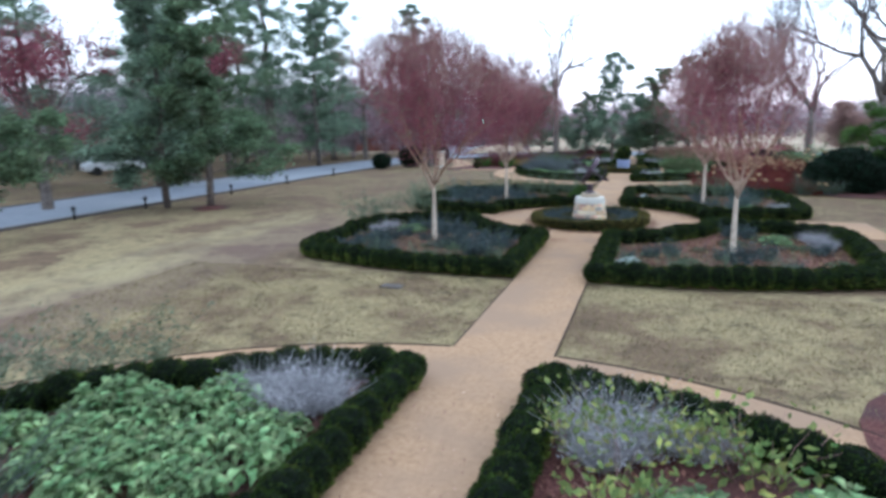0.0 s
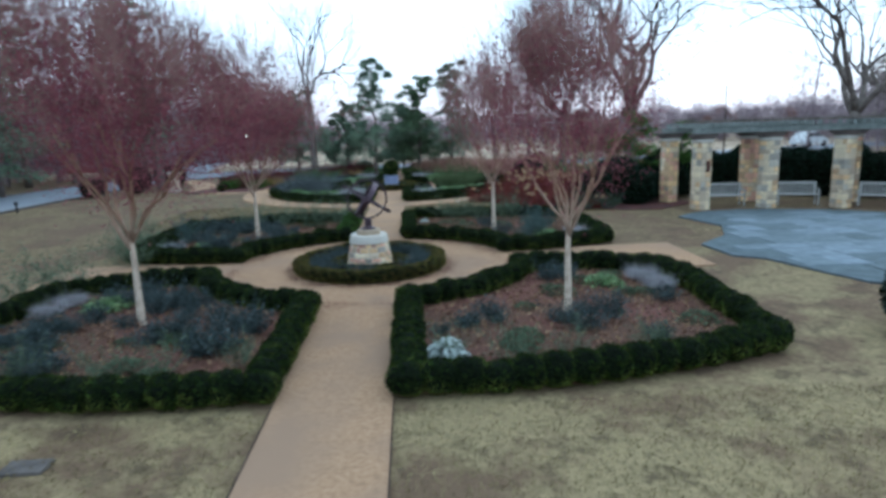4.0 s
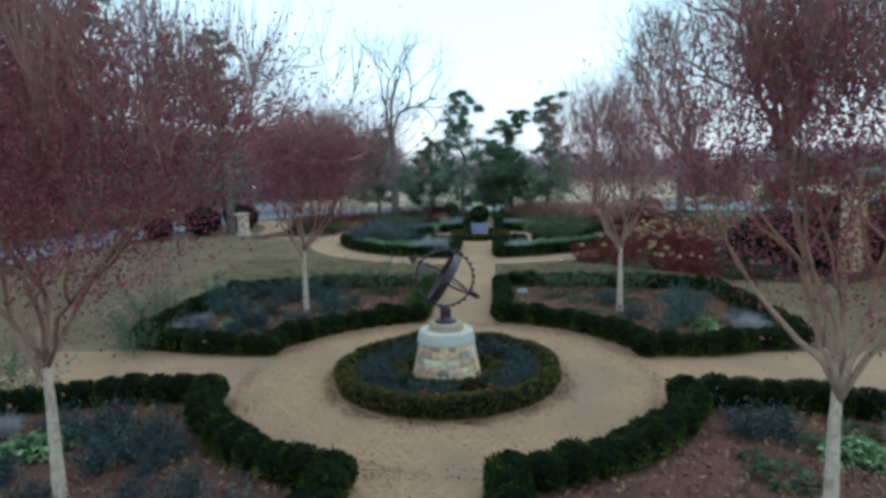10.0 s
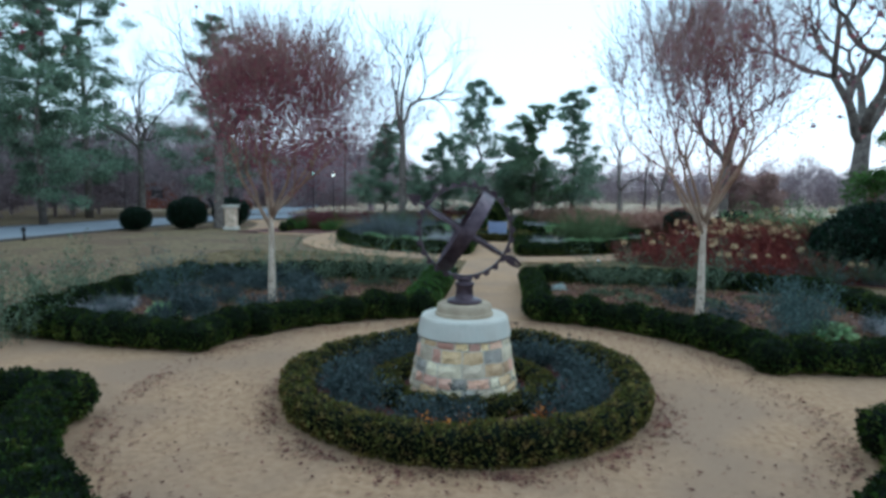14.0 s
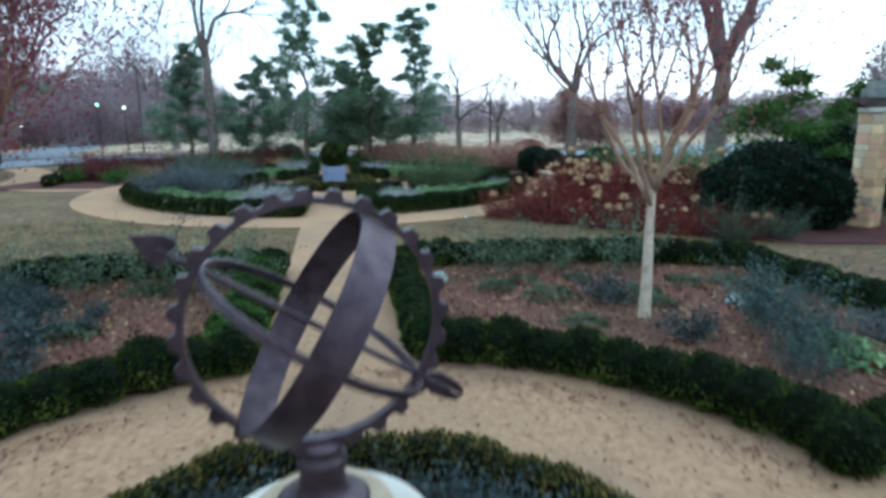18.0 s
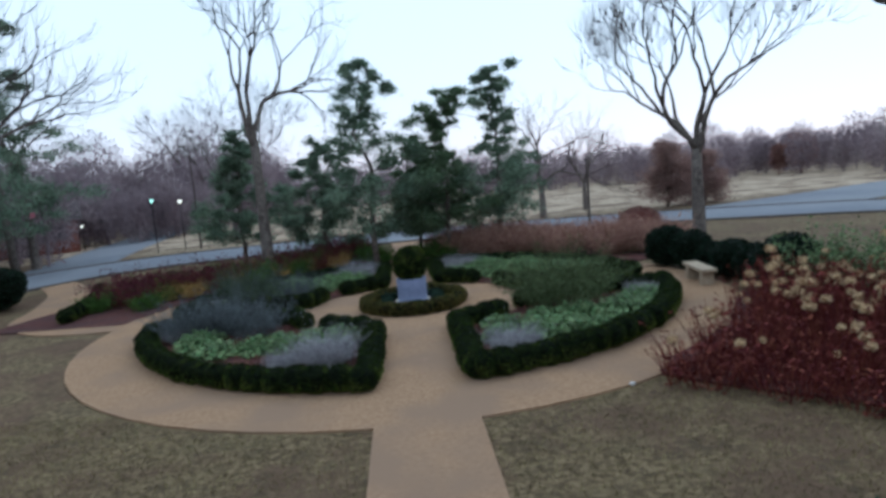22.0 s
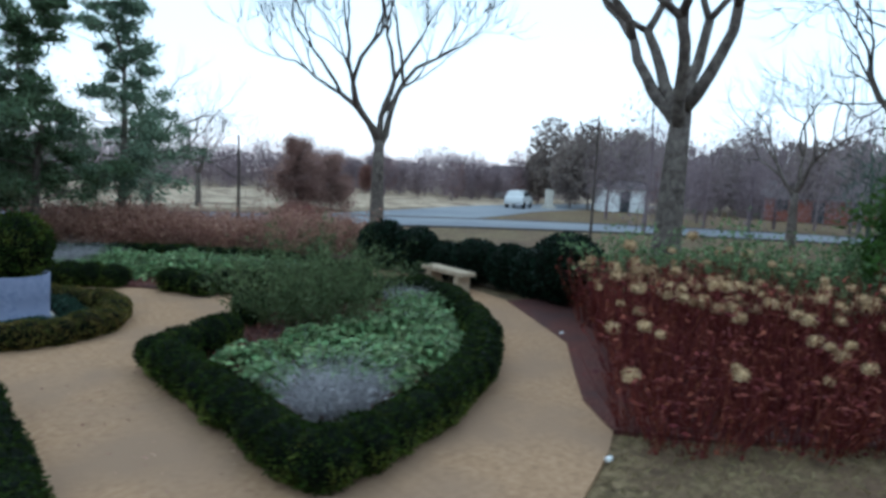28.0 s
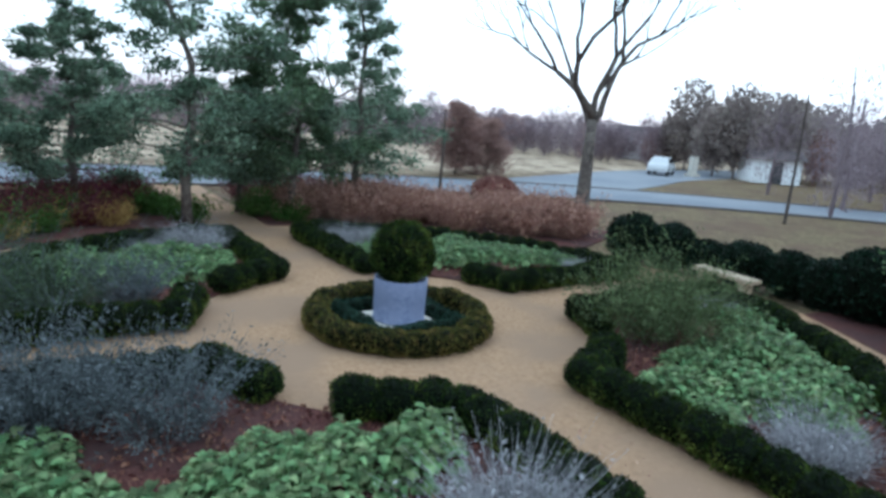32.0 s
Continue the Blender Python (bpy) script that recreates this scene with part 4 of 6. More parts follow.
L_BUSHY, L_GREY = "loose upright dark green shrub in a hedged bed", "tall hazy blue-grey shrub in a hedged bed"
# planter garden: offsets from the planter
for sx, sy, cy in ((1, -1, 21.0), (-1, -1, 21.0), (1, 1, 21.0), (-1, 1, 21.0), (-1, 1, -20.9), (1, 1, -20.9)):
    south = cy < 0
    right_south = south and sx > 0
    spots = [(1.75, 4.3), (2.4, 4.9), (3.0, 5.3), (2.7, 4.2), (3.4, 4.6), (4.0, 4.7), (3.5, 3.8), (4.3, 3.9), (4.9, 3.7), (4.9, 2.9), (5.5, 2.7), (2.1, 3.6), (3.0, 3.3)] + ([(3.9, 3.3), (4.6, 3.4), (5.3, 3.2), (2.9, 4.75), (4.5, 4.4), (5.7, 2.2)] if sx > 0 and not south else [])
    southwest = sx < 0 and sy < 0
    if southwest:
        spots = [(5.0, 2.9), (4.5, 3.45), (3.2, 3.05), (2.5, 3.5), (3.65, 3.55), (3.05, 3.75), (1.95, 3.6), (5.3, 2.3)]
    for u, v in spots:
        if right_south and (u + v) % 1 < 0.5:
            continue
        plant("leafy_plant", LEAFY, sx * (u + RNG.uniform(-0.16, 0.16)), cy + sy * (v + RNG.uniform(-0.16, 0.16)), L_LEAFY, "plant", "leafy plants in the beds", RNG.uniform(0.9, 1.2))
    plant("lavender_tuft", LAVENDER, sx * 1.85, cy + sy * (5.0 if southwest else 5.55), L_LAV, "lavender", "grey tufts in the beds", 1.2)
    if sy > 0 or sx < 0:
        plant("lavender_tuft", LAVENDER, sx * 2.7, cy + sy * (5.0 if southwest else 5.75), L_LAV, "lavender", "grey tufts in the beds", 0.8)
    plant("lavender_tuft", LAVENDER, sx * 5.9, cy + sy * 1.75, L_LAV, "lavender", "grey tufts in the beds", 0.8)
    if sx > 0 and sy < 0:
        for u, v in ((3.6, 2.5), (4.3, 1.9), (3.3, 2.0)):
            plant("leafy_shrub", BUSHY, sx * u, cy + sy * v, L_BUSHY, "shrub", "upright shrubs in the beds", 1.3)
    elif sx < 0:
        for u, v in ((3.85, 2.1), (4.6, 1.6), (5.1, 1.45), (5.75, 1.7)) if southwest else ((3.6, 2.2), (4.6, 1.8), (5.2, 2.4), (5.6, 3.2)):
            plant("grey_shrub", GREYSHRUB, sx * u, cy + sy * v, L_GREY, "shrub", "grey shrubs in the beds", 0.98)
plant("lavender_tuft", PLUME, 1.75, -15.75, "tall wispy silver-grey lavender plume among yellowing leaves", "lavender", "grey tufts in the beds", 0.8)
for x, y in ((1.45, -15.3), (2.05, -15.35), (2.6, -15.1), (3.3, -15.5), (2.0, -16.5)):
    plant("yellow_shrub", YELLOWISH, x, y, "sparse shrub with yellow autumn leaves in a hedged bed", "shrub", "yellowing shrubs", 1.0)
for x, y in ((-6.0, -16.6), (-5.4, -15.9), (-4.8, -15.2)):
    plant("rose_bush", ROSE, x, y, L_ROSE, "rose bush", "rose bushes", 1.1)
# sundial beds
for sx in (-1, 1):
    for sy in (-1, 1):
        for k in range(58 if sx < 0 else 15 if sy > 0 else 26):
            u, v = RNG.uniform(1.5, 6.3), RNG.uniform(2.2, 7.2)
            if math.hypot(u, v) < 4.7 or math.hypot(u - 3.85, v - 4.7) < 0.5:
                continue
            plant("blue_green_perennial", DUSKY if RNG.random() < (0.75 if sx < 0 else 0.4) else SAGE, sx * u, sy * v, L_SAGE, "plant", "low perennials in the tree beds", RNG.uniform(0.6, 1.15), 0.055)
        for u, v in ((6.25, 2.75), (6.35, 3.5)):
            plant("lavender_tuft", LAVENDER, sx * u, sy * v, L_LAV, "lavender", "grey tufts in the beds", 0.68)
        for u, v in ((2.6, 7.25), (3.5, 7.2), (4.8, 6.9), (1.6, 6.9)):
            if sy > 0 and sx > 0 and u < 2:
                continue
            plant("rose_bush", ROSE, sx * u, sy * v, L_ROSE, "rose bush", "rose bushes", 1.15 if sy > 0 else 0.65)
        plant("leafy_plant", LEAFY, sx * 5.3, sy * 3.1, L_LEAFY, "plant", "leafy plants in the beds", 0.8)
for x, y in ((1.6, -6.9),):
    plant("silver_dusty_miller", SILVER, x, y, "small silver-white dusty miller at the bed's corner", "plant", "silver plants", 1.15)
plant("silver_dusty_miller", SILVER, 5.5, 5.0, "small silver-white dusty miller in mulch", "plant", "silver plants", 0.7)
plant("silver_dusty_miller", SILVER, 1.6, 7.0, "small silver-white dusty miller in mulch", "plant", "silver plants", 0.55)
for x, y in ((-6.9, -1.6), (-7.4, -2.4), (-6.6, 1.3), (-7.4, 2.4), (-7.6, 4.6), (-7.5, 3.4)):
    plant("rose_bush", ROSE, x, y, L_ROSE, "rose bush", "rose bushes", 1.15, 0.0)
for k in range(30):
    a, r = 0.2094 * k + RNG.uniform(-0.06, 0.06), RNG.uniform(1.12, 1.45)
    if k in (20, 24, 25):
        continue  # bare mulch
    plant("blue_green_perennial", DUSKY, r * math.cos(a), r * math.sin(a), "bluish grey-green perennial in the sundial's round bed", "plant", "perennials round the sundial", 0.76, 0.07)

M_BLUEGREEN = mat("blue_green_shrub_leaf", [(0.03, 0.048, 0.046), (0.06, 0.088, 0.085), (0.105, 0.142, 0.138)], 5.0, 0.75, 0.0, island=0.45, thin=0.4)
BLUEGREEN = [wisp_mesh("blue_green_shrub", 198 + i, 46, 0.5, 0.8, M_BLUEGREEN, 0.004, 0.7, 26, M_BLUEGREEN, 0.05) for i in range(2)]
for x, y, k in ((5.0, 3.3, 1.0), (5.25, 4.1, 1.05), (4.5, 2.6, 0.6), (5.6, 4.6, 0.8), (-6.5, 5.4, 1.1), (-6.2, 4.5, 0.85)):
    plant("blue_green_shrub", BLUEGREEN, x, y, "loose blue-green shrub with small leaves on brown mulch", "shrub", "blue-green shrubs in the tree beds", k)
GREENBALL = [bush_mesh("bright_box", 0.3, 0.29, 0.26, 1700, 0.045, np.random.default_rng(88), M_BRIGHT, M_SHADECORE, lump=0.2, squareness=2.2, apart=True)]
for x, y, k in [(-1.05 - 0.02 * (i % 2), 4.15 + 0.42 * i, 1.06 - 0.04 * (i % 3)) for i in range(8)]:
    plant("bright_green_bush", GREENBALL, x, y, "clipped bright green bush at the hedge's corner", "shrub", "bright bushes at the hedge corner", k, 0.0)
M_ORANGE = mat("orange_leaf", [(0.24, 0.07, 0.018), (0.42, 0.15, 0.035), (0.55, 0.25, 0.07)], 5.0, 0.8, 0.0, island=0.4, thin=0.35)
ORANGE = [wisp_mesh("orange_perennial", 196, 20, 0.22, 0.24, M_ORANGE, 0.003, 0.8, 6, M_ORANGE, 0.04)]
for x, y in ((-0.19, -1.44), (0.86, -1.2), (0.1, -1.38)):
    plant("orange_perennial", ORANGE, x, y, "small orange-leaved perennial in the sundial's round bed", "plant", "orange perennials round the sundial", 0.9, 0.07)

# fallen leaves
k = 7500
ang, rad = RNG.uniform(0, 6.283, k), np.sqrt(RNG.uniform(3.8, 17, k))
drift = RNG.integers(0, 3, k)
rad = np.where(drift == 0, 2.02 + np.abs(RNG.normal(0, 0.14, k)), np.where(drift == 1, 3.72 - np.abs(RNG.normal(0, 0.2, k)), rad))
ang = np.where(drift < 2, np.round(ang * 2.2 + RNG.normal(0, 0.12, k)) / 2.2 + RNG.normal(0, 0.11, k), ang)
v, f = leaves(np.stack([rad * np.cos(ang), rad * np.sin(ang), np.full(k, 0.032)], 1), RNG.normal(0, 1, (k, 3)) * (1, 1, 0.05), 0.05, RNG, 0.5)
v[:, 2] = 0.03 + RNG.uniform(0, 0.012, len(v))
tagged(finish("fallen_leaf", v, f, M_CHIP), "dry brown fallen leaves on the round path", "leaves", kind="stuff")

for cy, half in ((21.0, 0), (-20.9, 1)):
    k = 1900
    ang, rad = RNG.uniform(0, 3.1416 if half else 6.283, k), RNG.uniform(3.3, 6.6, k)
    v, f = leaves(np.stack([rad * np.cos(ang), cy + rad * np.sin(ang), np.full(k, 0.075)], 1), RNG.normal(0, 1, (k, 3)) * (1, 1, 0.05), 0.042, RNG, 0.5)
    v[:, 2] = 0.068 + RNG.uniform(0, 0.03, len(v))
    tagged(finish("fallen_leaf", v, f, M_RUST), "pale dry fallen leaves over the mulch", "leaves", kind="stuff")

# dry grass blades on the lawns beside the main path
M_GRASS = mat("dry_grass_blade", [(0.06, 0.05, 0.026), (0.14, 0.115, 0.06), (0.24, 0.20, 0.11)], 1.2, 0.9, 0.0, island=0.45)
for y0, y1, cy, r0 in ((8.45, 14.5, 21.0, 8.56), (-14.5, -8.45, -20.9, 8.27)):
    k = 75000
    gx, gy = RNG.uniform(-9.5, 9.5, k), RNG.uniform(y0, y1, k)
    ok = (np.abs(gx) > 0.83) & (np.hypot(gx, gy - cy) > r0) & ~((gx > 4.2) & (gy > 9.0) & (gx + gy > 17.6))
    gx, gy = gx[ok], gy[ok]
    k = len(gx)
    v, f = leaves(np.stack([gx, gy, np.full(k, -0.015)], 1), np.tile((0, 0, 0.9), (k, 1)), 0.055, RNG, 0.16)
    v[:, 2] = np.maximum(v[:, 2], -0.018)
    tagged(finish("grass", v, f, M_GRASS), "short dry tan grass blades on the lawn", "grass", kind="stuff")


# ---- road and far surroundings ----
def ribbon(name, line, width, z, material, label, category="road"):
    pts = [Vector(p) for p in line]
    bm = bmesh.new()
    rows = []
    for i, p in enumerate(pts):
        d = (pts[min(i + 1, len(pts) - 1)] - pts[max(i - 1, 0)]).normalized()
        n = Vector((-d.y, d.x))
        rows.append([bm.verts.new((*(p + n * w), zz)) for w, zz in ((width / 2, z - 0.12), (width / 2, z), (-width / 2, z), (-width / 2, z - 0.12))])
    for a, b in zip(rows, rows[1:]):
        for j in range(3):
            bm.faces.new((a[j], a[j + 1], b[j + 1], b[j]))
    bmesh.ops.recalc_face_normals(bm, faces=bm.faces[:])
    return tagged(part(name, bm, material), label, category, kind="structure")


def smooth_line(points, k=8):
    out = []
    for i in range(len(points) - 1):
        p0, p1, p2, p3 = (Vector(points[max(0, min(len(points) - 1, j))]) for j in (i - 1, i, i + 1, i + 2))
        for s in range(k):
            t = s / k
            out.append(0.5 * ((2 * p1) + (p2 - p0) * t + (2 * p0 - 5 * p1 + 4 * p2 - p3) * t * t + (3 * p1 - p0 - 3 * p2 + p3) * t ** 3))
    out.append(Vector(points[-1]))
    return [(p.x, p.y) for p in out]


ROAD = smooth_line([(-21.5, -70), (-23.2, -30), (-23.6, -6), (-23.0, 12), (-22.2, 24), (-20.0, 33.5), (-15.0, 39.3), (-6, 41.2), (3, 41.3), (13, 39.3), (21.5, 36.0), (28.8, 31.5), (36.5, 25.0), (46, 15), (70, -6)])
ribbon("road", ROAD, 6.2, 0.03, M_ROAD, "pale grey asphalt park road with dark edge")
ribbon("road", smooth_line([(-19.5, 40), (-21.5, 50), (-24, 66), (-29, 100)]), 4.6, 0.024, M_ROAD, "pale grey asphalt side road")
ribbon("road", smooth_line([(19, 38.5), (30, 43), (44, 48.5), (75, 55)]), 7.0, 0.02, M_ROAD, "pale grey asphalt car park")
M_KERB = mat("dark_kerb", [(0.05, 0.045, 0.045), (0.10, 0.09, 0.085)], 6.0, 0.9, 0.4)
for off in (3.25, -3.25):
    line = []
    for i in range(len(ROAD)):
        a, b = Vector(ROAD[max(0, i - 1)]), Vector(ROAD[min(len(ROAD) - 1, i + 1)])
        n = (b - a).normalized()
        line.append((ROAD[i][0] - n.y * off, ROAD[i][1] + n.x * off))
    ribbon("kerb", line, 0.35, 0.07, M_KERB, "low dark kerb along the road", "kerb")
ribbon("pavement", smooth_line([(-7.6, 22.2), (-10.2, 22.5), (-12.1, 24.2), (-12.9, 27.0), (-14.3, 30.5), (-16.9, 34.3)]), 1.5, 0.02, M_PATH, "tan crushed-granite path running to the road", "path")


for x, y in ((-20.2, -10.3), (-20.1, -6.7), (-19.75, -3.3), (-19.45, 0.1), (-18.9, 5.4), (-18.9, 10.6), (-18.8, 16.2)):
    b = tagged(empty("path_light", x, y), "short black bollard light beside the road", "bollard", "bollard lights along the road")
    lathe("post", [(0.05, 0), (0.05, 0.42)], M_BLACK, b, 10)
    lathe("cap", [(0.075, 0.40), (0.09, 0.44), (0.085, 0.52), (0.02, 0.56)], M_BLACK, b, 12)

# evergreen trees on the lawn by the road and behind the planter garden

def conifer(x, y, seed, h, r, label, bark=M_BARK, leaf=M_PINE, bare=0.12, count=17000, size=0.17, group="", gappy=0.6, tiers=4.0, point=0.6, girth=1.0, tuft=1.0):
    """An open, uneven evergreen > trunk, boughs, crown of sprays clustered on the boughs."""
    rng = np.random.default_rng(seed)
    root = tagged(empty("evergreen_tree", x, y), label, "tree", group)
    wob = [Vector((rng.normal(0, 0.05) * i, rng.normal(0, 0.05) * i, h * i / 6)) for i in range(7)]
    v, f = tube(wob, (0.014 * h + 0.03) * girth, 0.02, 9)
    finish("trunk", v, f, bark, root, True)
    pieces, spots, ways, wide = [], [], [], []
    n = int(h * tiers)
    turn = rng.uniform(0, 6.28)
    for i in range(n):
        t = bare + (1 - bare) * (i + rng.uniform(0, 0.8)) / n
        t = min(t, 0.99)
        p = wob[min(5, int(t * 6))].lerp(wob[min(6, int(t * 6) + 1)], t * 6 - int(t * 6))
        L = r * max(0.12, (1.03 - t)) ** point * rng.uniform(0.45, 1.2)
        if rng.random() > gappy:
            L *= 0.3
        turn += 2.4 + rng.normal(0, 0.4)
        d = Vector((math.cos(turn), math.sin(turn), rng.uniform(0.0, 0.45)))
        q1, q2 = p + d * L * 0.5, p + d * L + Vector((0, 0, L * rng.uniform(-0.2, 0.1)))
        pieces.append(tube([p, q1, q2], 0.035 * (1.15 - t), 0.008, 4))
        for _ in range(max(2, int(5 * L / r))):
            s = rng.uniform(0.35, 1.05)
            c = (p.lerp(q1, s * 2) if s < 0.5 else q1.lerp(q2, s * 2 - 1)) + Vector(rng.normal(0, 0.10 * L + 0.04, 3)) * 0.9
            spots.append(c[:])
            ways.append((d + Vector(rng.normal(0, 0.4, 3)))[:])
            wide.append((rng.uniform(0.07, 0.16) + 0.065 * L) * tuft)
    v, f = merge(pieces)
    tagged(finish("bough", v, f, bark, root), kind="stuff")
    spots, ways, wide = np.array(spots), np.array(ways), np.array(wide)
    pick = rng.integers(0, len(spots), count)
    v, f = leaves(spots[pick] + rng.normal(0, 1, (count, 3)) * wide[pick, None] * (1.1, 1.1, 0.6), ways[pick], size, rng, 0.42)
    tagged(finish("crown", v, f, leaf, root), kind="stuff")
    return root


for x, y, s, h, r in ((-18.4, -8.4, 1, 9.6, 3.2), (-18.7, 0.6, 2, 9.8, 2.6), (-16.5, 0.8, 3, 9.4, 3.0), (-26, 8, 5, 13, 4.2), (-28, 17, 6, 14, 4.4), (-25, 25, 7, 13, 4.4), (-31, -6, 8, 14, 4.6), (-33, 6, 9, 15, 5), (-35, 20, 10, 16, 5), (-28, 33, 31, 17, 5.5), (-22, 40, 32, 15, 4.6), (-36, 30, 33, 18, 5.5)):
    conifer(x, y, 200 + s, h, r, "tall evergreen with open green crown by the road", leaf=M_EVER if s in (1, 3, 6) else M_PINE, count=36000, size=0.18, gappy=0.8, group="evergreens by the road")
conifer(-30.8, 27.0, 234, 17, 6.0, "huge old pine with a thick grey trunk beyond the road", leaf=M_PINE, bare=0.3, count=34000, size=0.2, gappy=0.8, girth=2.0)
for x, y in ((-18.4, -8.4), (-16.5, 0.8)):
    bm = bmesh.new()
    bmesh.ops.create_cone(bm, cap_ends=True, segments=24, radius1=0.8, radius2=0.25, depth=0.12, matrix=Matrix.Translation((x, y, 0.055)))
    tagged(part("mulch_ring", bm, M_MULCH), "round mound of red-brown mulch at a tree's foot", "mulch", kind="structure")
for x, y, s, h, r in ((-1.3, 29.7, 11, 8.3, 3.0), (1.8, 30.6, 12, 7.0, 2.8), (4.3, 31.4, 13, 8.0, 3.0), (-7.6, 33.4, 14, 6.2, 2.6), (-3.6, 32.6, 15, 5.4, 2.6), (0.6, 31.8, 16, 4.8, 2.3)):
    conifer(x, y, 200 + s, h, r, "tall open evergreen behind the planter garden", leaf=M_EVER if s in (12, 16) else M_PINE, bare=0.16, count=25000, size=0.135, group="evergreens behind the garden", gappy=0.8, tiers=6.5, tuft=0.8)

# bare trees
BARE = "tall bare deciduous tree with grey bark and fine twigs"


def bare(x, y, seed, h, trunk, r0, spread=0.5, levels=6, lean=0.0, label=BARE, twigs=2, first=None, leaf=None, leaf_n=0, bark=None, group="bare trees round the garden", lift=0.1):
    return tree("bare_tree", x, y, seed, h, bark or M_BARK, M_BARK_DARK, leaf, label, trunk=trunk, r0=r0, spread=spread, lift=lift, shrink=0.78, kids=(2, 3), levels=levels,
                leaf_n=leaf_n, leaf_size=0.12, cloud=0.2, lean=lean, bend=0.17, first=first, group=group, twigs=twigs, limb=0.54, top_r=0.72, fork=trunk * 0.14, keep=0.66)


bare(12.1, 28.6, 301, 12.5, 3.7, 0.25, 0.3, 6, first=4, lift=0.24, twigs=3)
bare(13.2, 17.9, 302, 13.5, 4.4, 0.34, 0.8, 6, 0.2, first=5, lift=0.16, label="very large bare tree with heavy spreading limbs on lawn")
bare(-5.9, 30.4, 303, 12.0, 5.6, 0.24, 0.5, 5, first=3)
bare(-15.2, 25.6, 304, 11.0, 4.8, 0.24, 0.35, 5, 0.2, first=3)
bare(31, 20.8, 305, 8.5, 2.6, 0.22, 0.55, 5)
bare(26, 13, 306, 13, 3.0, 0.28, 0.45, 5, twigs=1)
bare(24, 6, 307, 12, 3.0, 0.26, 0.45, 5, twigs=1)
bare(22, 12.5, 308, 14, 3.6, 0.3, 0.5, 6)
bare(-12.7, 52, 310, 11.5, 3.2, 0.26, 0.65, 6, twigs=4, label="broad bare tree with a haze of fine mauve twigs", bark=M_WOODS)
bare(-22, 42, 311, 12, 5, 0.22, 0.4, 5)
bare(-26, 36, 312, 12, 5, 0.24, 0.4, 5)
bare(9.5, 45.5, 313, 7.8, 2.2, 0.22, 0.5, 5)
bare(13.5, 49, 314, 5.8, 2.0, 0.18, 0.5, 5)
bare(27, -6, 315, 12, 3.5, 0.28, 0.45, 5, twigs=1)
bare(-27, 12, 317, 10, 3, 0.25, 0.5, 5, leaf=M_REDLEAF, leaf_n=9000, label="red-leaved tree beyond the road")
bare(-24, -1, 318, 9, 2.5, 0.22, 0.5, 5, leaf=M_REDLEAF, leaf_n=9000, label="red-leaved tree beyond the road")


# far woods all round: trunks and crowns too far to tell apart
def woods(name, seed, count, material, label, near=62, far=120, hmin=8, hmax=14, leafn=170, a0=0, a1=360, size=0.5, low=0.12, ratio=0.14):
    rng = np.random.default_rng(seed)
    pieces, pts, nrm = [], [], []
    for i in range(count):
        a = radians(a0 + (a1 - a0) * (i + rng.uniform(0, 1)) / count)
        d = math.sqrt(rng.uniform(near ** 2, far ** 2))
        x, y, h = d * math.cos(a), d * math.sin(a) + 5, hmin + (hmax - hmin) * rng.random() ** 1.6
        pieces.append(tube([(x, y, -0.5), (x + rng.normal(0, 0.3), y, h * 0.55), (x + rng.normal(0, 0.6), y + rng.normal(0, 0.6), h * 0.95)], 0.11, 0.03, 4))
        w = h * rng.uniform(0.24, 0.36)
        u = rng.normal(0, 1, (leafn, 3))
        u /= np.linalg.norm(u, axis=1, keepdims=True)
        u *= rng.uniform(0.1, 1, (leafn, 1)) ** 0.5
        c = np.array([x, y, h * (0.5 + low)]) + u * (w, w, h * (0.5 - low))
        pts.append(c)
        nrm.append(u * 0.5 + (0, 0, 0.8))
    v, f = merge(pieces)
    lv, lf = leaves(np.concatenate(pts), np.concatenate(nrm), size, rng, ratio)
    o = len(v)
    v = [tuple(p) for p in v] + lv.tolist()
    ob = finish(name, v, list(f) + (lf + o).tolist(), material)
    return tagged(ob, label, "woods", kind="stuff")


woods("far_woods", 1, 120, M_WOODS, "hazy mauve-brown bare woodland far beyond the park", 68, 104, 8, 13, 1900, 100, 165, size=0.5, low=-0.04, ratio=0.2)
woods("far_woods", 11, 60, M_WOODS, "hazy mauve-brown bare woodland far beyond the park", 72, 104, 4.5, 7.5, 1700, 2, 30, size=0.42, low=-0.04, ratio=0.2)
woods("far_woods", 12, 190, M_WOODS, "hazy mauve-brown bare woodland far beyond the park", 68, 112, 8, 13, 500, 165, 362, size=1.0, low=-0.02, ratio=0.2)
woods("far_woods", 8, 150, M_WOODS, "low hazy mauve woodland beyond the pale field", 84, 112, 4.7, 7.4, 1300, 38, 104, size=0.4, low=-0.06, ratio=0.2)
# tree colour lifted to mauve-grey, with distance haze painted in
M_WOODLUMP = mat("far_hazed_tree", [(0.15, 0.13, 0.128), (0.205, 0.178, 0.17), (0.255, 0.225, 0.21)], 0.4, 0.95, 0.0, island=0.3, thin=0.55)
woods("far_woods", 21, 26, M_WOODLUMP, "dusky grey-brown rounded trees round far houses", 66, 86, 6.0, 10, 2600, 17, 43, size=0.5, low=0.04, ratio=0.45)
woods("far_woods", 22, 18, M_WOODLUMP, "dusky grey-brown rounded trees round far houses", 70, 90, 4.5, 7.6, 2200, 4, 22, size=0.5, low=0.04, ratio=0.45)
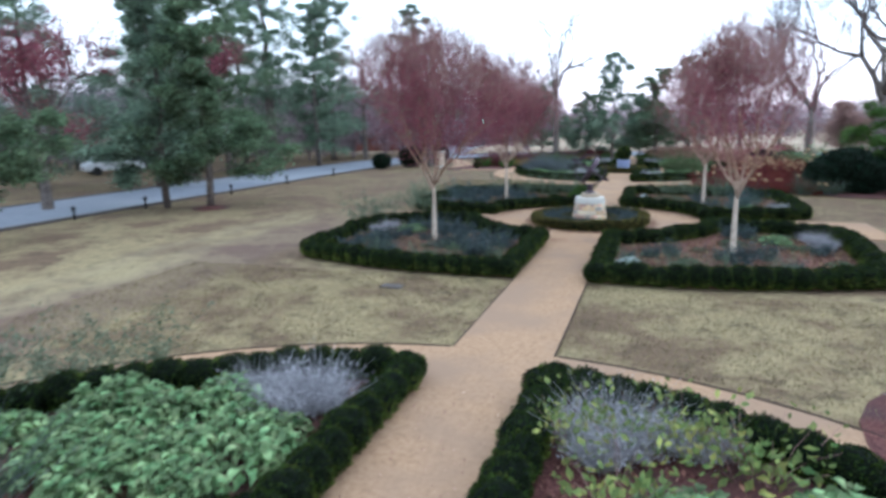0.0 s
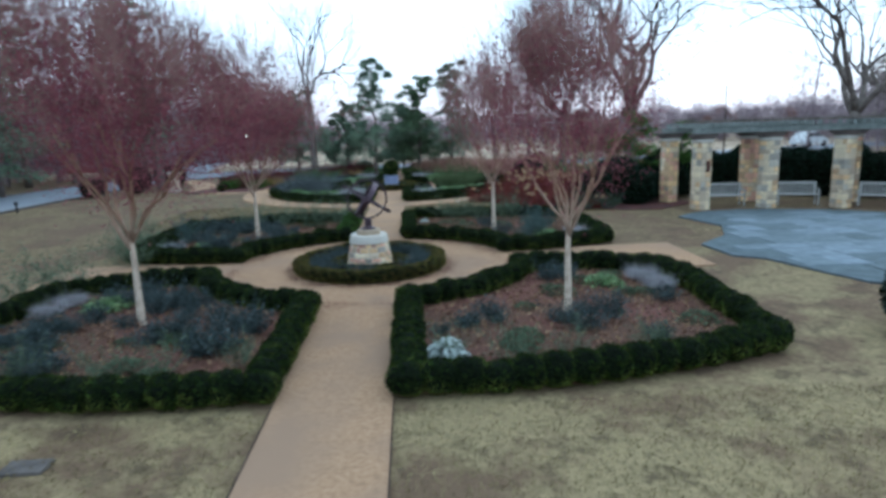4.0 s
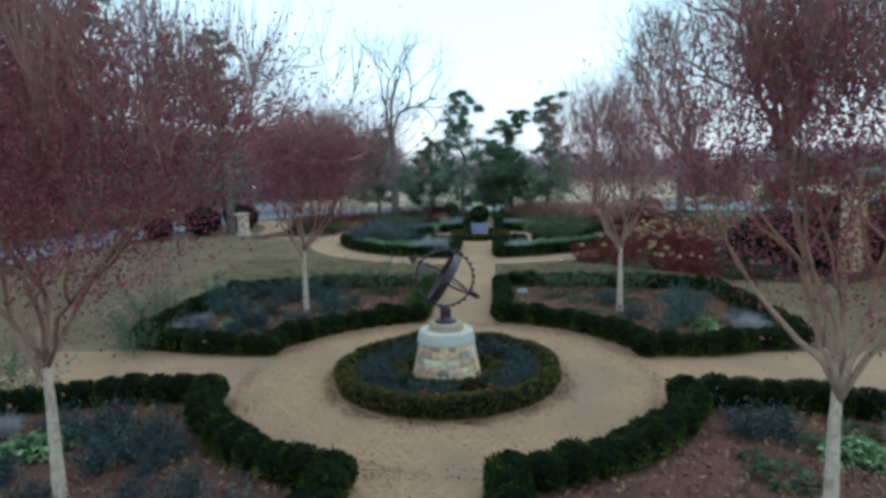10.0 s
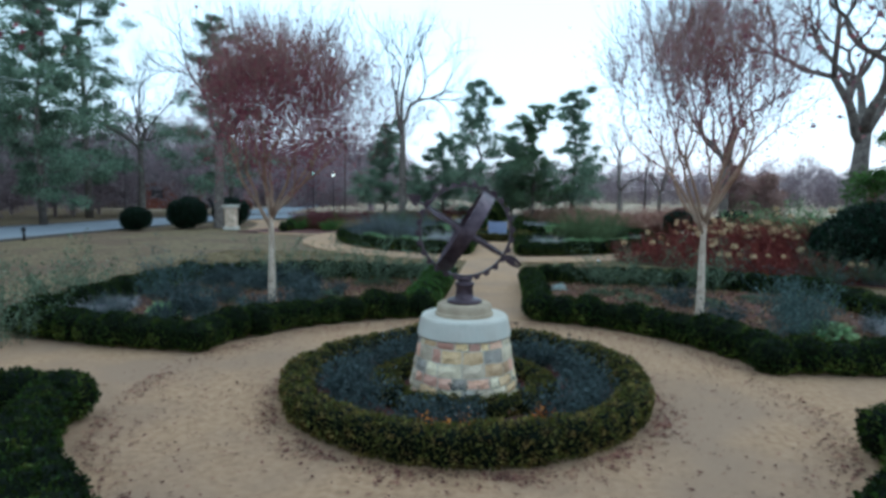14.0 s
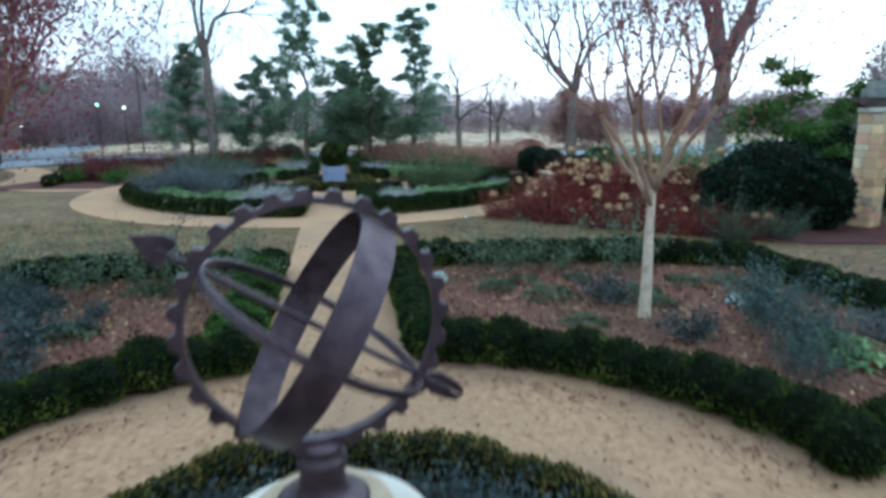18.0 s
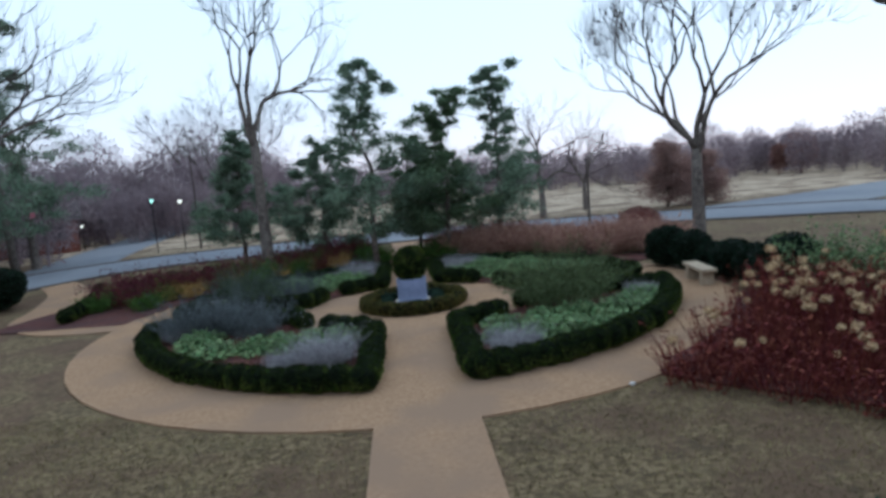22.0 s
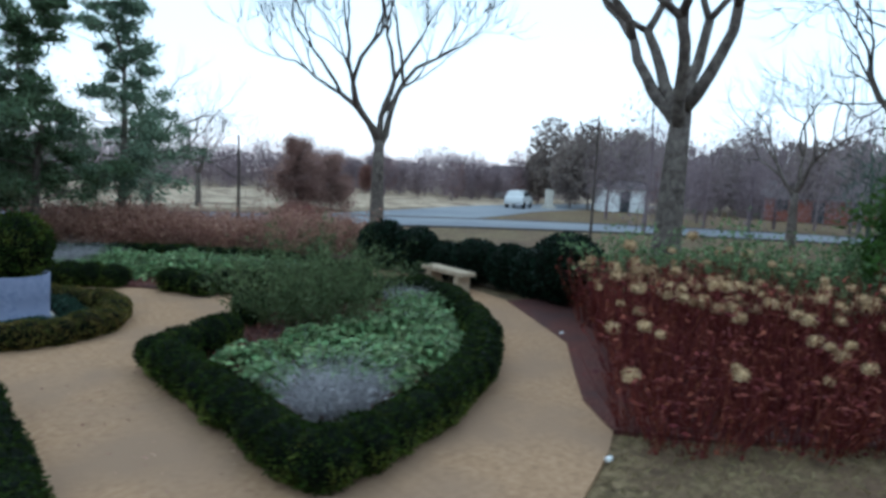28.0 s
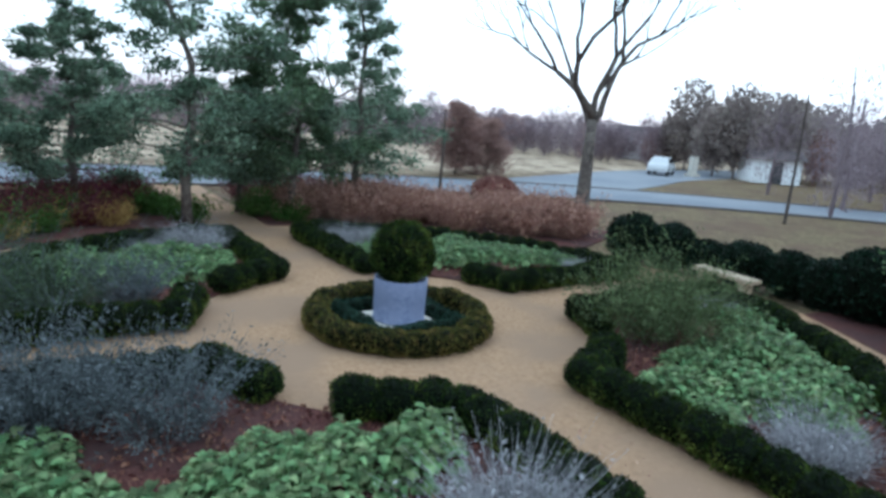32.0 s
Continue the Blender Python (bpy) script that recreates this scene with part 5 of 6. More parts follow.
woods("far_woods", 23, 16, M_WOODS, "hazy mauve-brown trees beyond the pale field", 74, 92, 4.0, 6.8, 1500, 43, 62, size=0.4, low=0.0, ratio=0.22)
woods("far_woods", 2, 50, M_WOODGREEN, "dark evergreen trees scattered in the far woodland", 66, 105, 6, 12, 700, 106, 366, size=0.8, low=0.02)
woods("far_woods", 3, 5, M_WOODRUST, "rust-red oaks at the far woodland edge", 64, 85, 3.4, 5.8, 1500, 32, 62, size=0.5, low=0.02)
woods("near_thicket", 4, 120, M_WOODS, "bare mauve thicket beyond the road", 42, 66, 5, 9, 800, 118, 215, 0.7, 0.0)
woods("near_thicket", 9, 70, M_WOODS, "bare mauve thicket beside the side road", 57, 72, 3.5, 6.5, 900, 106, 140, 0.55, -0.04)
woods("near_thicket", 5, 60, M_WOODGREEN, "dark evergreen thicket behind the pergola", 30, 44, 4, 7, 500, -45, 22, 0.5, 0.02)
woods("near_thicket", 6, 50, M_WOODS, "bare thicket behind the pergola", 36, 54, 6, 9.5, 1500, -50, 40, 0.32, 0.0)
woods("near_thicket", 7, 60, M_WOODGREEN, "dark evergreen thicket beyond the road", 42, 60, 6, 11, 500, 150, 225, 0.6, 0.02)


# ---- far things: cars, houses, lamps ----
M_GLASS = mat("car_glass", [(0.02, 0.025, 0.03), (0.04, 0.05, 0.06)], 3.0, 0.1, 0.0, spec=0.6)
M_TYRE = mat("tyre", [(0.012, 0.012, 0.012), (0.025, 0.025, 0.025)], 10.0, 0.9, 0.0)
M_WHITEWALL = mat("white_siding", [(0.55, 0.57, 0.60), (0.68, 0.70, 0.72)], 2.0, 0.8, 0.0)
M_ROOF = mat("dark_shingle", [(0.05, 0.045, 0.05), (0.10, 0.09, 0.09)], 3.0, 0.9, 0.3)
M_BRICKWALL = mat("red_brick_far", [(0.13, 0.05, 0.04), (0.20, 0.08, 0.06)], 3.0, 0.9, 0.3)


def car(x, y, rz, paint, label, tall=1.0):
    """A parked car > body, cabin glass, four wheels."""
    root = tagged(empty("parked_car", x, y, 0.03, rz), label, "car", "cars round the park")
    prof = [(-2.15, 0.35), (-2.2, 0.62), (-2.05, 0.88 * tall), (-1.75, 0.95 * tall), (-1.35, 1.42 * tall), (0.35, 1.45 * tall), (1.05, 0.98 * tall), (1.95, 0.84), (2.15, 0.62), (2.12, 0.33)]
    for name, sel, wid, material in (("body", prof, 0.86, paint),):
        bm = bmesh.new()
        rows = [[bm.verts.new((px, s * (wid if pz < 1.0 * tall else wid * 0.78), pz)) for px, pz in sel] for s in (-1, 1)]
        for i in range(len(sel) - 1):
            bm.faces.new((rows[0][i], rows[0][i + 1], rows[1][i + 1], rows[1][i]))
        bm.faces.new(rows[0])
        bm.faces.new(list(reversed(rows[1])))
        bm.faces.new((rows[0][-1], rows[0][0], rows[1][0], rows[1][-1]))
        bmesh.ops.recalc_face_normals(bm, faces=bm.faces[:])
        bmesh.ops.bevel(bm, geom=bm.edges[:], offset=0.04, segments=2, affect="EDGES")
        part(name, bm, material, root)
    for s in (-1, 1):
        bm = bmesh.new()
        q = [bm.verts.new((px, s * w, pz * tall)) for px, w, pz in ((-1.6, 0.872, 0.99), (0.9, 0.872, 0.99), (0.3, 0.70, 1.40), (-1.28, 0.70, 1.38))]
        bm.faces.new(q)
        part("side_window", bm, M_GLASS, root)
        for px in (-1.35, 1.35):
            bm = bmesh.new()
            bmesh.ops.create_cone(bm, cap_ends=True, segments=18, radius1=0.33, radius2=0.33, depth=0.22, matrix=Matrix.Translation((px, s * 0.78, 0.33)) @ Matrix.Rotation(math.pi / 2, 4, "X"))
            part("wheel", bm, M_TYRE, root)
    bm = bmesh.new()
    bm.faces.new([bm.verts.new(p) for p in ((1.03, -0.62, 1.02 * tall), (1.03, 0.62, 1.02 * tall), (0.42, 0.55, 1.44 * tall), (0.42, -0.55, 1.44 * tall))])
    part("windscreen", bm, M_GLASS, root)
    return root


PAINTS = [mat("paint_%s" % w, c, 1.0, 0.3, 0.0, spec=0.5) for w, c in (("white", [(0.62, 0.64, 0.66), (0.68, 0.70, 0.72)]), ("silver", [(0.40, 0.42, 0.45), (0.46, 0.48, 0.5)]), ("dark", [(0.03, 0.035, 0.04), (0.05, 0.055, 0.06)]))]
car(43.4, 48.5, 27, PAINTS[1], "pale silver car parked on the grey car park", 1.1)
car(-38.5, 16.5, 60, PAINTS[1], "silver car parked beyond the road")
car(-39.5, 21.5, 60, PAINTS[2], "dark car parked beyond the road")


def house(x, y, rz, w, d, h, wall, label):
    """A far house > walls, gable roof, windows, door."""
    root = tagged(empty("house", x, y, 0, rz), label, "house", "houses beyond the park")
    bm = bmesh.new()
    bmesh.ops.create_cube(bm, size=1.0, matrix=Matrix.Translation((0, 0, h / 2)) @ Matrix.Diagonal((w, d, h, 1)))
    part("wall", bm, wall, root)
    bm = bmesh.new()
    e = 0.4
    a = [bm.verts.new(p) for p in ((-w / 2 - e, -d / 2 - e, h), (w / 2 + e, -d / 2 - e, h), (w / 2 + e, d / 2 + e, h), (-w / 2 - e, d / 2 + e, h), (-w / 2 - e, 0, h + d * 0.3), (w / 2 + e, 0, h + d * 0.3))]
    for q in ((0, 1, 5, 4), (2, 3, 4, 5), (1, 2, 5), (3, 0, 4), (3, 2, 1, 0)):
        bm.faces.new([a[i] for i in q])
    part("roof", bm, M_ROOF, root)
    k = int(w / 2.4)
    for i in range(k):
        px = -w / 2 + (i + 0.5) * w / k
        block_far("door" if i == k // 2 else "window", (1.0, 0.08, 2.0 if i == k // 2 else 1.2), (px, -d / 2 - 0.03, 1.0 if i == k // 2 else 1.6), M_GLASS, root)
    return root


def block_far(name, size, at, material, parent):
    bm = bmesh.new()
    bmesh.ops.create_cube(bm, size=1.0, matrix=Matrix.Translation(at) @ Matrix.Diagonal((*size, 1)))
    return part(name, bm, material, parent)


house(53.6, 44.2, -35, 4.5, 3.0, 2.2, M_WHITEWALL, "small white house beyond the car park")
house(-31, 54, 28, 10, 5, 2.5, M_BRICKWALL, "long low dark house beyond the side road")
house(72, 74, -40, 6, 6, 3.0, M_WHITEWALL, "white house with dark roof among trees")
house(66, 30, -72, 9, 6, 2.1, M_BRICKWALL, "long low red-brick house beyond the road")
pil = tagged(empty("stone_monument", 46.8, 47.6), "plain pale stone monument beyond the car park", "monument")
block_far("shaft", (0.7, 0.5, 1.7), (0, 0, 1.0), M_CAP, pil)
block_far("base", (1.1, 0.9, 0.3), (0, 0, 0.15), M_CAP, pil)
M_LAMP = bpy.data.materials.new("lamp_glow")
M_LAMP.use_nodes = True
M_LAMP.node_tree.nodes["Principled BSDF"].inputs["Emission Color"].default_value = (1.0, 0.93, 0.72, 1)
M_LAMP.node_tree.nodes["Principled BSDF"].inputs["Emission Strength"].default_value = 5.0
M_LAMPGREEN = M_LAMP.copy()
M_LAMPGREEN.name = "lamp_glow_green"
M_LAMPGREEN.node_tree.nodes["Principled BSDF"].inputs["Emission Color"].default_value = (0.45, 1.0, 0.75, 1)
# two far traffic signals and one low light, simplified to globes on posts
for x, y, h in ((-16.4, 46.0, 3.35), (-14.8, 46.6, 3.15), (-25.1, 54.2, 1.8)):
    lp = tagged(empty("far_light", x, y), "small lit far light on a thin dark post", "lamp", "street lamps")
    lathe("post", [(0.035, 0), (0.025, h)], M_BLACK, lp, 8)
    lathe("globe", [(0.03, h), (0.075, h + 0.05), (0.075, h + 0.13), (0.03, h + 0.18)], M_LAMPGREEN if x == -16.4 else M_LAMP, lp, 12)
for x, y, h in ((8.9, 33.2, 3.7), (23, 26.7, 5.6), (-13.6, 46, 8.0)):
    v, f = tube([(0, 0, 0), (0.03, 0, h * 0.6), (0, 0.02, h)], 0.07, 0.035, 8)
    pl = finish("thin_pole", v, f, M_BARK_DARK)
    pl.matrix_world = pose(x, y, 0)
    tagged(pl, "thin dark wooden pole standing on the lawn", "pole", "poles round the garden")

# thin dark metal edging between lawn and crushed granite
M_EDGE = mat("rusty_edging", [(0.025, 0.018, 0.015), (0.06, 0.045, 0.038)], 9.0, 0.8, 0.2)
for line in ([(-0.81, -12.72), (-0.81, -8.3)], [(0.81, -12.72), (0.81, -8.3)], 
             arc(0, -20.9, 8.22, 96, 172, 30), arc(0, -20.9, 8.22, 84, 8, 30)):
    ribbon("path_edging", line, 0.014, 0.03, M_EDGE, "thin dark metal edging between lawn and path", "edging")


# ---- shrub borders round the planter garden ----
M_TALLLEAF = mat("tall_shrub_leaf", [(0.06, 0.10, 0.05), (0.12, 0.175, 0.085), (0.20, 0.25, 0.13)], 4.0, 0.7, 0.0, island=0.45, thin=0.4)
HOLLY = [bush_mesh("holly", 0.72, 0.72, 0.62, 3800, 0.075, RNG, M_HOLLY, M_SHADECORE, lump=0.14, squareness=2.3, apart=True) for _ in range(2)]
GREENB = [wisp_mesh("green_bush", 500 + i, 80, 0.75, 0.62, M_BRIGHT, 0.005, 0.85, 22, M_BRIGHT, 0.075) for i in range(3)]
BARB = [wisp_mesh("barberry", 510 + i, 100, 0.8, 0.72, M_REDSTEM, 0.005, 0.85, 20, M_BARBERRY, 0.06) for i in range(3)]
DRYB = [wisp_mesh("dry_bush", 170 + i, 120, 0.85, 0.95, M_RUST, 0.006, 0.75, 22, M_RUST, 0.08) for i in range(3)]
# hollies behind the bench
for x, y, s in ((8.35, 23.2, 1.0), (8.75, 22.3, 0.92), (9.0, 21.4, 0.88), (9.1, 20.5, 0.9), (9.2, 19.5, 0.92), (9.1, 18.6, 1.0), (9.0, 17.8, 1.02)):
    plant("holly_bush", HOLLY, x, y, "rounded dark green clipped holly behind a stone bench", "shrub", "hollies behind the bench", s, 0.0)
bench = tagged(empty("stone_bench", 8.0, 20.33, 0, 84), "plain grey stone bench on two block legs", "bench")


def block(name, size, at, material, parent, bev=0.012, label="", rot=None):
    bm = bmesh.new()
    bmesh.ops.create_cube(bm, size=1.0, matrix=Matrix.Diagonal((*size, 1)))
    bmesh.ops.bevel(bm, geom=bm.edges[:], offset=bev, segments=2, affect="EDGES")
    ob = part(name, bm, material, parent, label)
    ob.matrix_local = Matrix.Translation(at) @ (rot or Matrix.Identity(4))
    return ob


block("seat", (1.5, 0.42, 0.09), (0, 0, 0.425), M_PLINTH, bench)
for sx in (-0.52, 0.52):
    block("leg", (0.16, 0.34, 0.38), (sx, 0, 0.19), M_PLINTH, bench)

# dried hydrangeas on red stems
tagged(sheet("mulch_bed", [(3.95, 13.5), (4.55, 12.8), (5.5, 11.95), (6.5, 11.05), (7.6, 10.2), (9.4, 8.7), (11.2, 8.3), (13.0, 9.6), (12.4, 14.4), (10.4, 18.2), (8.1, 18.6), (7.5, 17.6), (6.45, 15.9), (5.2, 14.85), (4.45, 14.2)], 0.03, M_MULCH, 0.05),
       "dark mulch bed under dried hydrangeas", "flower bed", kind="structure")


def hydrangea_meshes(seed):
    rng = np.random.default_rng(seed)
    stems, heads = [], []
    for i in range(300):
        a, r = rng.uniform(0, 6.283), 0.6 * math.sqrt(rng.uniform(0, 1))
        p0 = Vector((r * math.cos(a), r * math.sin(a), 0))
        h = rng.uniform(0.55, 1.25)
        d = Vector((math.cos(a) * 0.35 * r, math.sin(a) * 0.35 * r, 1)) + Vector(rng.normal(0, 0.10, 3))
        p1, p2 = p0 + d * h * 0.5, p0 + d * h + Vector(rng.normal(0, 0.05, 3))
        stems.append(tube([p0, p1, p2], 0.0055, 0.003, 3))
        if i % 12 == 0 and h > 0.85:
            heads.append((p2, rng.uniform(0.045, 0.085)))
    v, f = merge(stems)
    n = len(v)
    # clinging dry leaves on the stems
    k = 700
    idx = rng.integers(0, n, k)
    base = np.array([tuple(v[i]) for i in idx])
    lv, lf = leaves(base, np.tile((0, 0, -0.4), (k, 1)), 0.085, rng, 0.5)
    me = bpy.data.meshes.new("red_stems")
    me.from_pydata([tuple(p) for p in v], [], list(f))
    me.materials.append(M_REDSTEM)
    me.update()
    dry = bpy.data.meshes.new("clinging_leaves")
    dry.from_pydata(lv.tolist(), [], lf.tolist())
    dry.materials.append(M_REDSTEM)
    dry.update()
    return me, dry, heads


HEAD = bush_mesh("flower_head", 0.085, 0.085, 0.07, 330, 0.035, RNG, M_DRYHEAD, M_DRYHEAD, lump=0.2, squareness=2.0, out=0.6)
HYD = [hydrangea_meshes(400 + i) for i in range(3)]


HYD_SPOTS = [(4.65, 13.15), (5.45, 12.45), (6.25, 11.65), (7.05, 10.95), (7.85, 10.25), (8.65, 9.75), (5.55, 13.65), (6.35, 12.85), (7.15, 12.05), (7.95, 11.45), (6.45, 14.35), (7.25, 13.55), (8.05, 12.85), (8.75, 12.15), (7.35, 15.25), (8.15, 14.45), (8.95, 13.75), (8.25, 16.15), (9.05, 15.25), (9.75, 14.45)]
for i, (x, y) in enumerate(HYD_SPOTS):
    me, dry, heads = HYD[i % 3]
    k = RNG.uniform(0.4, 0.56) if i < 6 else RNG.uniform(0.64, 0.82) if i < 10 else RNG.uniform(0.85, 1.08)
    root = tagged(empty("hydrangea_shrub", x + RNG.uniform(-0.15, 0.15), y + RNG.uniform(-0.15, 0.15), 0.03, RNG.uniform(0, 360)),
                  "leafless red-stemmed hydrangea with dried tan flower heads", "shrub", "dried hydrangeas in a mulch bed")
    share("red_stem_mass", me, root, Matrix.Diagonal((1.1, 1.1, k, 1)))
    tagged(share("clinging_leaf_mass", dry, root, Matrix.Diagonal((1.1, 1.1, k, 1))), kind="stuff")
    for p, s in (heads[::12] if i < 6 else heads[::5] if i < 10 else heads):
        share("flower_head", HEAD, root, Matrix.Translation((p.x * 1.1, p.y * 1.1, p.z * k)) @ Matrix.Diagonal((s / 0.085, s / 0.085, s / 0.085, 1)))
TALLGREEN = [wisp_mesh("tall_green_shrub", 180 + i, 70, 0.7, 1.5, M_ROSELEAF, 0.007, 0.4, 50, M_TALLLEAF, 0.085) for i in range(2)]
for x, y in ((10.2, 13.6), (10.7, 14.6), (10.0, 15.7), (11.1, 12.9), (9.3, 16.6), (10.9, 15.6), (9.7, 14.6), (11.7, 13.6)):
    plant("tall_green_shrub", TALLGREEN, x, y, "tall leafy pale green shrub behind the dried hydrangeas", "shrub", "shrubs behind the hydrangeas", 1.0, 0.03)
for x, y in ((3.32, 13.14), (6.82, 16.28)):
    tag = block("path_marker", (0.08, 0.05, 0.04), (x, y, 0.035), M_WHITEWALL, None, 0.01)
    tagged(tag, "small white plastic marker at the path's edge", "marker", "small white markers")

# big evergreens beside the pergola
def big_holly(x, y, lobes):
    """A broad old holly > lobes of foliage that have grown together."""
    root = tagged(empty("holly_bush", x, y), "large broad dark green holly bush beside the pergola", "shrub", "large hollies by the pergola")
    for dx, dy, r, h in lobes:
        m = pose(dx, dy, 0, 0, 0, RNG.uniform(0, 360)) @ Matrix.Diagonal((r / 0.72, r / 0.72, h / 1.24, 1))
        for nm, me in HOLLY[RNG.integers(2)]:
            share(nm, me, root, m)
    return root


big_holly(10.1, 10.7, ((0, 0, 1.15, 2.0), (-0.85, -0.3, 0.85, 1.6), (0.7, -0.55, 0.85, 1.55), (0.3, 0.7, 1.0, 1.8), (-0.5, 0.8, 0.8, 1.5)))
big_holly(12.3, 11.9, ((0, 0, 1.0, 1.9), (-0.7, -0.5, 0.8, 1.5), (0.75, 0.1, 0.85, 1.7), (0.1, 0.8, 0.8, 1.5)))
conifer(11.3, 12.2, 261, 3.9, 1.5, "bright green feathery evergreen above dark hollies", leaf=M_BRIGHT, bare=0.02, count=9000, size=0.13, gappy=1.0)
conifer(13.6, 12.4, 262, 3.4, 1.5, "bright green feathery evergreen above dark hollies", leaf=M_BRIGHT, bare=0.02, count=8000, size=0.13, gappy=1.0)
for x, y, s in ((8.6, 10.0, 1.0), (9.3, 9.2, 0.8), (8.3, 9.2, 0.7)):
    plant("grey_shrub", GREYSHRUB, x, y, "hazy blue-green shrub before dark hollies", "shrub", "", s, 0.0)

# red and green border north of the planter garden
tagged(sheet("mulch_bed", arc(0, 21, 8.6, 172, 95, 18) + arc(0, 21, 13.0, 95, 172, 18), 0.026, M_MULCH, 0.05), "mulched border of red and green shrubs", "flower bed", kind="structure")
tagged(sheet("mulch_bed", arc(0, 21, 8.6, 85, 25, 16) + arc(0, 21, 13.0, 25, 85, 16), 0.026, M_MULCH, 0.05), "mulched border of dry pinkish shrubs", "flower bed", kind="structure")
for k in range(64):
    a, r = radians(RNG.uniform(97, 160)), RNG.uniform(9.2, 12.6)
    kind = RNG.random()
    if kind < 0.46:
        plant("barberry_bush", BARB, r * math.cos(a), 21 + r * math.sin(a), "low dark red barberry bush in a mulched border", "shrub", "red bushes in the border", 1.15, 0.02)
    else:
        plant("green_bush", GREENB, r * math.cos(a), 21 + r * math.sin(a), "low bright green bush in a mulched border", "shrub", "green bushes in the border", 0.9, 0.02)
for k in range(58):
    a, r = radians(RNG.uniform(30, 78)), RNG.uniform(9.4, 12.8)
    plant("dry_shrub", DRYB, r * math.cos(a), 21 + r * math.sin(a), "dry pinkish-brown shrub in a mulched border", "shrub", "dry shrubs in the border", 0.98, 0.02)
for a, r, s in ((80, 9.3, 1.0), (84, 10.2, 1.0), (78, 10.4, 0.9), (97, 9.4, 1.0), (99, 10.6, 1.0), (81, 12.0, 0.9)):
    plant("green_bush", GREENB, r * math.cos(radians(a)), 21 + r * math.sin(radians(a)), "low bright green bush at the path's edge", "shrub", "green bushes in the border", s, 0.02)
for a, r in ((79, 13.6), (83, 13.4), (75, 13.9), (101, 13.2), (106, 13.6)):
    plant("barberry_bush", BARB, r * math.cos(radians(a)), 21 + r * math.sin(radians(a)), "dark red barberry bush near the road", "shrub", "red bushes in the border", 1.25, 0.0)

DOME = bush_mesh("russet_dome", 1.0, 1.0, 0.62, 5200, 0.085, RNG, M_WOODRUST, M_REDSTEM, lump=0.12, squareness=2.1)
dome = finish("russet_shrub", [], [], M_WOODRUST)
dome.data = DOME
dome.matrix_world = pose(11.0, 32.3, 0)
tagged(dome, "rounded russet-brown shrub behind the dry border", "shrub")
for x, y, sd, h, r in ((18.0, 45.0, 271, 4.3, 1.7), (21.0, 45.6, 272, 3.4, 1.9)):
    conifer(x, y, sd, h, r, "rust-coloured tree on the pale field", leaf=M_WOODRUSSET, bare=0.06, count=15000, size=0.15, group="rust trees on the field", gappy=1.0, tiers=10.0, point=0.45, tuft=1.4)
M_OCHRE = mat("ochre_leaf", [(0.12, 0.07, 0.025), (0.22, 0.14, 0.05), (0.32, 0.22, 0.08)], 4.0, 0.8, 0.0, island=0.45)
OCHRE = [wisp_mesh("ochre_perennial", 530 + i, 80, 0.7, 0.6, M_OCHRE, 0.005, 0.8, 14, M_OCHRE, 0.06) for i in range(2)]
for k in range(20):
    a, r = radians(RNG.uniform(104, 154)), RNG.uniform(9.2, 11.5)
    plant("ochre_perennial", OCHRE, r * math.cos(a), 21 + r * math.sin(a), "loose yellow-ochre autumn perennial in the border", "plant", "ochre plants in the border", 0.9, 0.02)
lid = block("valve_box_lid", (0.5, 0.32, 0.05), (-3.3, -9.47, -0.012), M_KERB, None, 0.012)
tagged(lid, "flat grey valve box lid sunk in the lawn", "utility lid")

# west entry: stone pier, round hollies, low hedge
for x, y in ((-13.85, 24.25),):
    pier = tagged(empty("stone_pier", x, y), "square pale stone entrance pier with a flat cap", "pier", "stone piers at the west entry")
    block("shaft", (0.5, 0.5, 1.15), (0, 0, 0.575), M_STONE, pier, 0.02)
    block("cap", (0.68, 0.68, 0.12), (0, 0, 1.21), M_CAP, pier, 0.02)
    block("base", (0.64, 0.64, 0.16), (0, 0, 0.08), M_CAP, pier, 0.02)
for x, y, s in ((-15.2, 27.2, 1.35), (-16.2, 29.6, 0.95), (-16.4, 24.5, 1.3), (-18.2, 22.8, 1.1)):
    plant("holly_bush", HOLLY, x, y, "rounded dark holly bush by a stone pier", "shrub", "hollies at the west entry", s, 0.0)
hedge([[(-10.7, 23.4), (-10.8, 24.6), (-11.1, 26.2), (-11.7, 28.0), (-12.5, 29.4)]], "low dark hedge curving beside the side path", closed=False)
plant("holly_bush", HOLLY, 9.5, -6.9, "dark rounded holly bush on the lawn", "shrub", "", 1.0, 0.0)
tagged(sheet("mulch_bed", arc(6.85, -14.4, 2.4, 0, 345, 23), 0.02, M_MULCH, 0.04), "dark mulch bed at the lawn's edge", "flower bed", kind="structure")
for x, y in ((5.5, -13.8), (6.0, -15.0), (6.8, -13.4), (7.4, -14.8)):
    plant("lavender_tuft", LAVENDER, x, y, "wispy grey tuft on a dark mulch bed", "lavender", "", 1.0, 0.02)

# ---- pergola with stone columns, benches and a bluestone terrace ----
PAT = [(9.4, 1.0), (10.7, 2.2), (11.45, 3.9), (10.95, 6.12), (11.7, 6.75), (12.6, 7.1), (13.7, 7.2), (15.0, 6.95), (16.3, 6.45), (17.5, 5.7), (18.6, 4.6), (19.6, 2.4), (19.7, 0), (19.2, -2.2), (17, -4.6), (13.5, -5.1), (10.9, -3.7), (10.4, -2.2), (10.1, -1.1), (9.5, -0.6)]
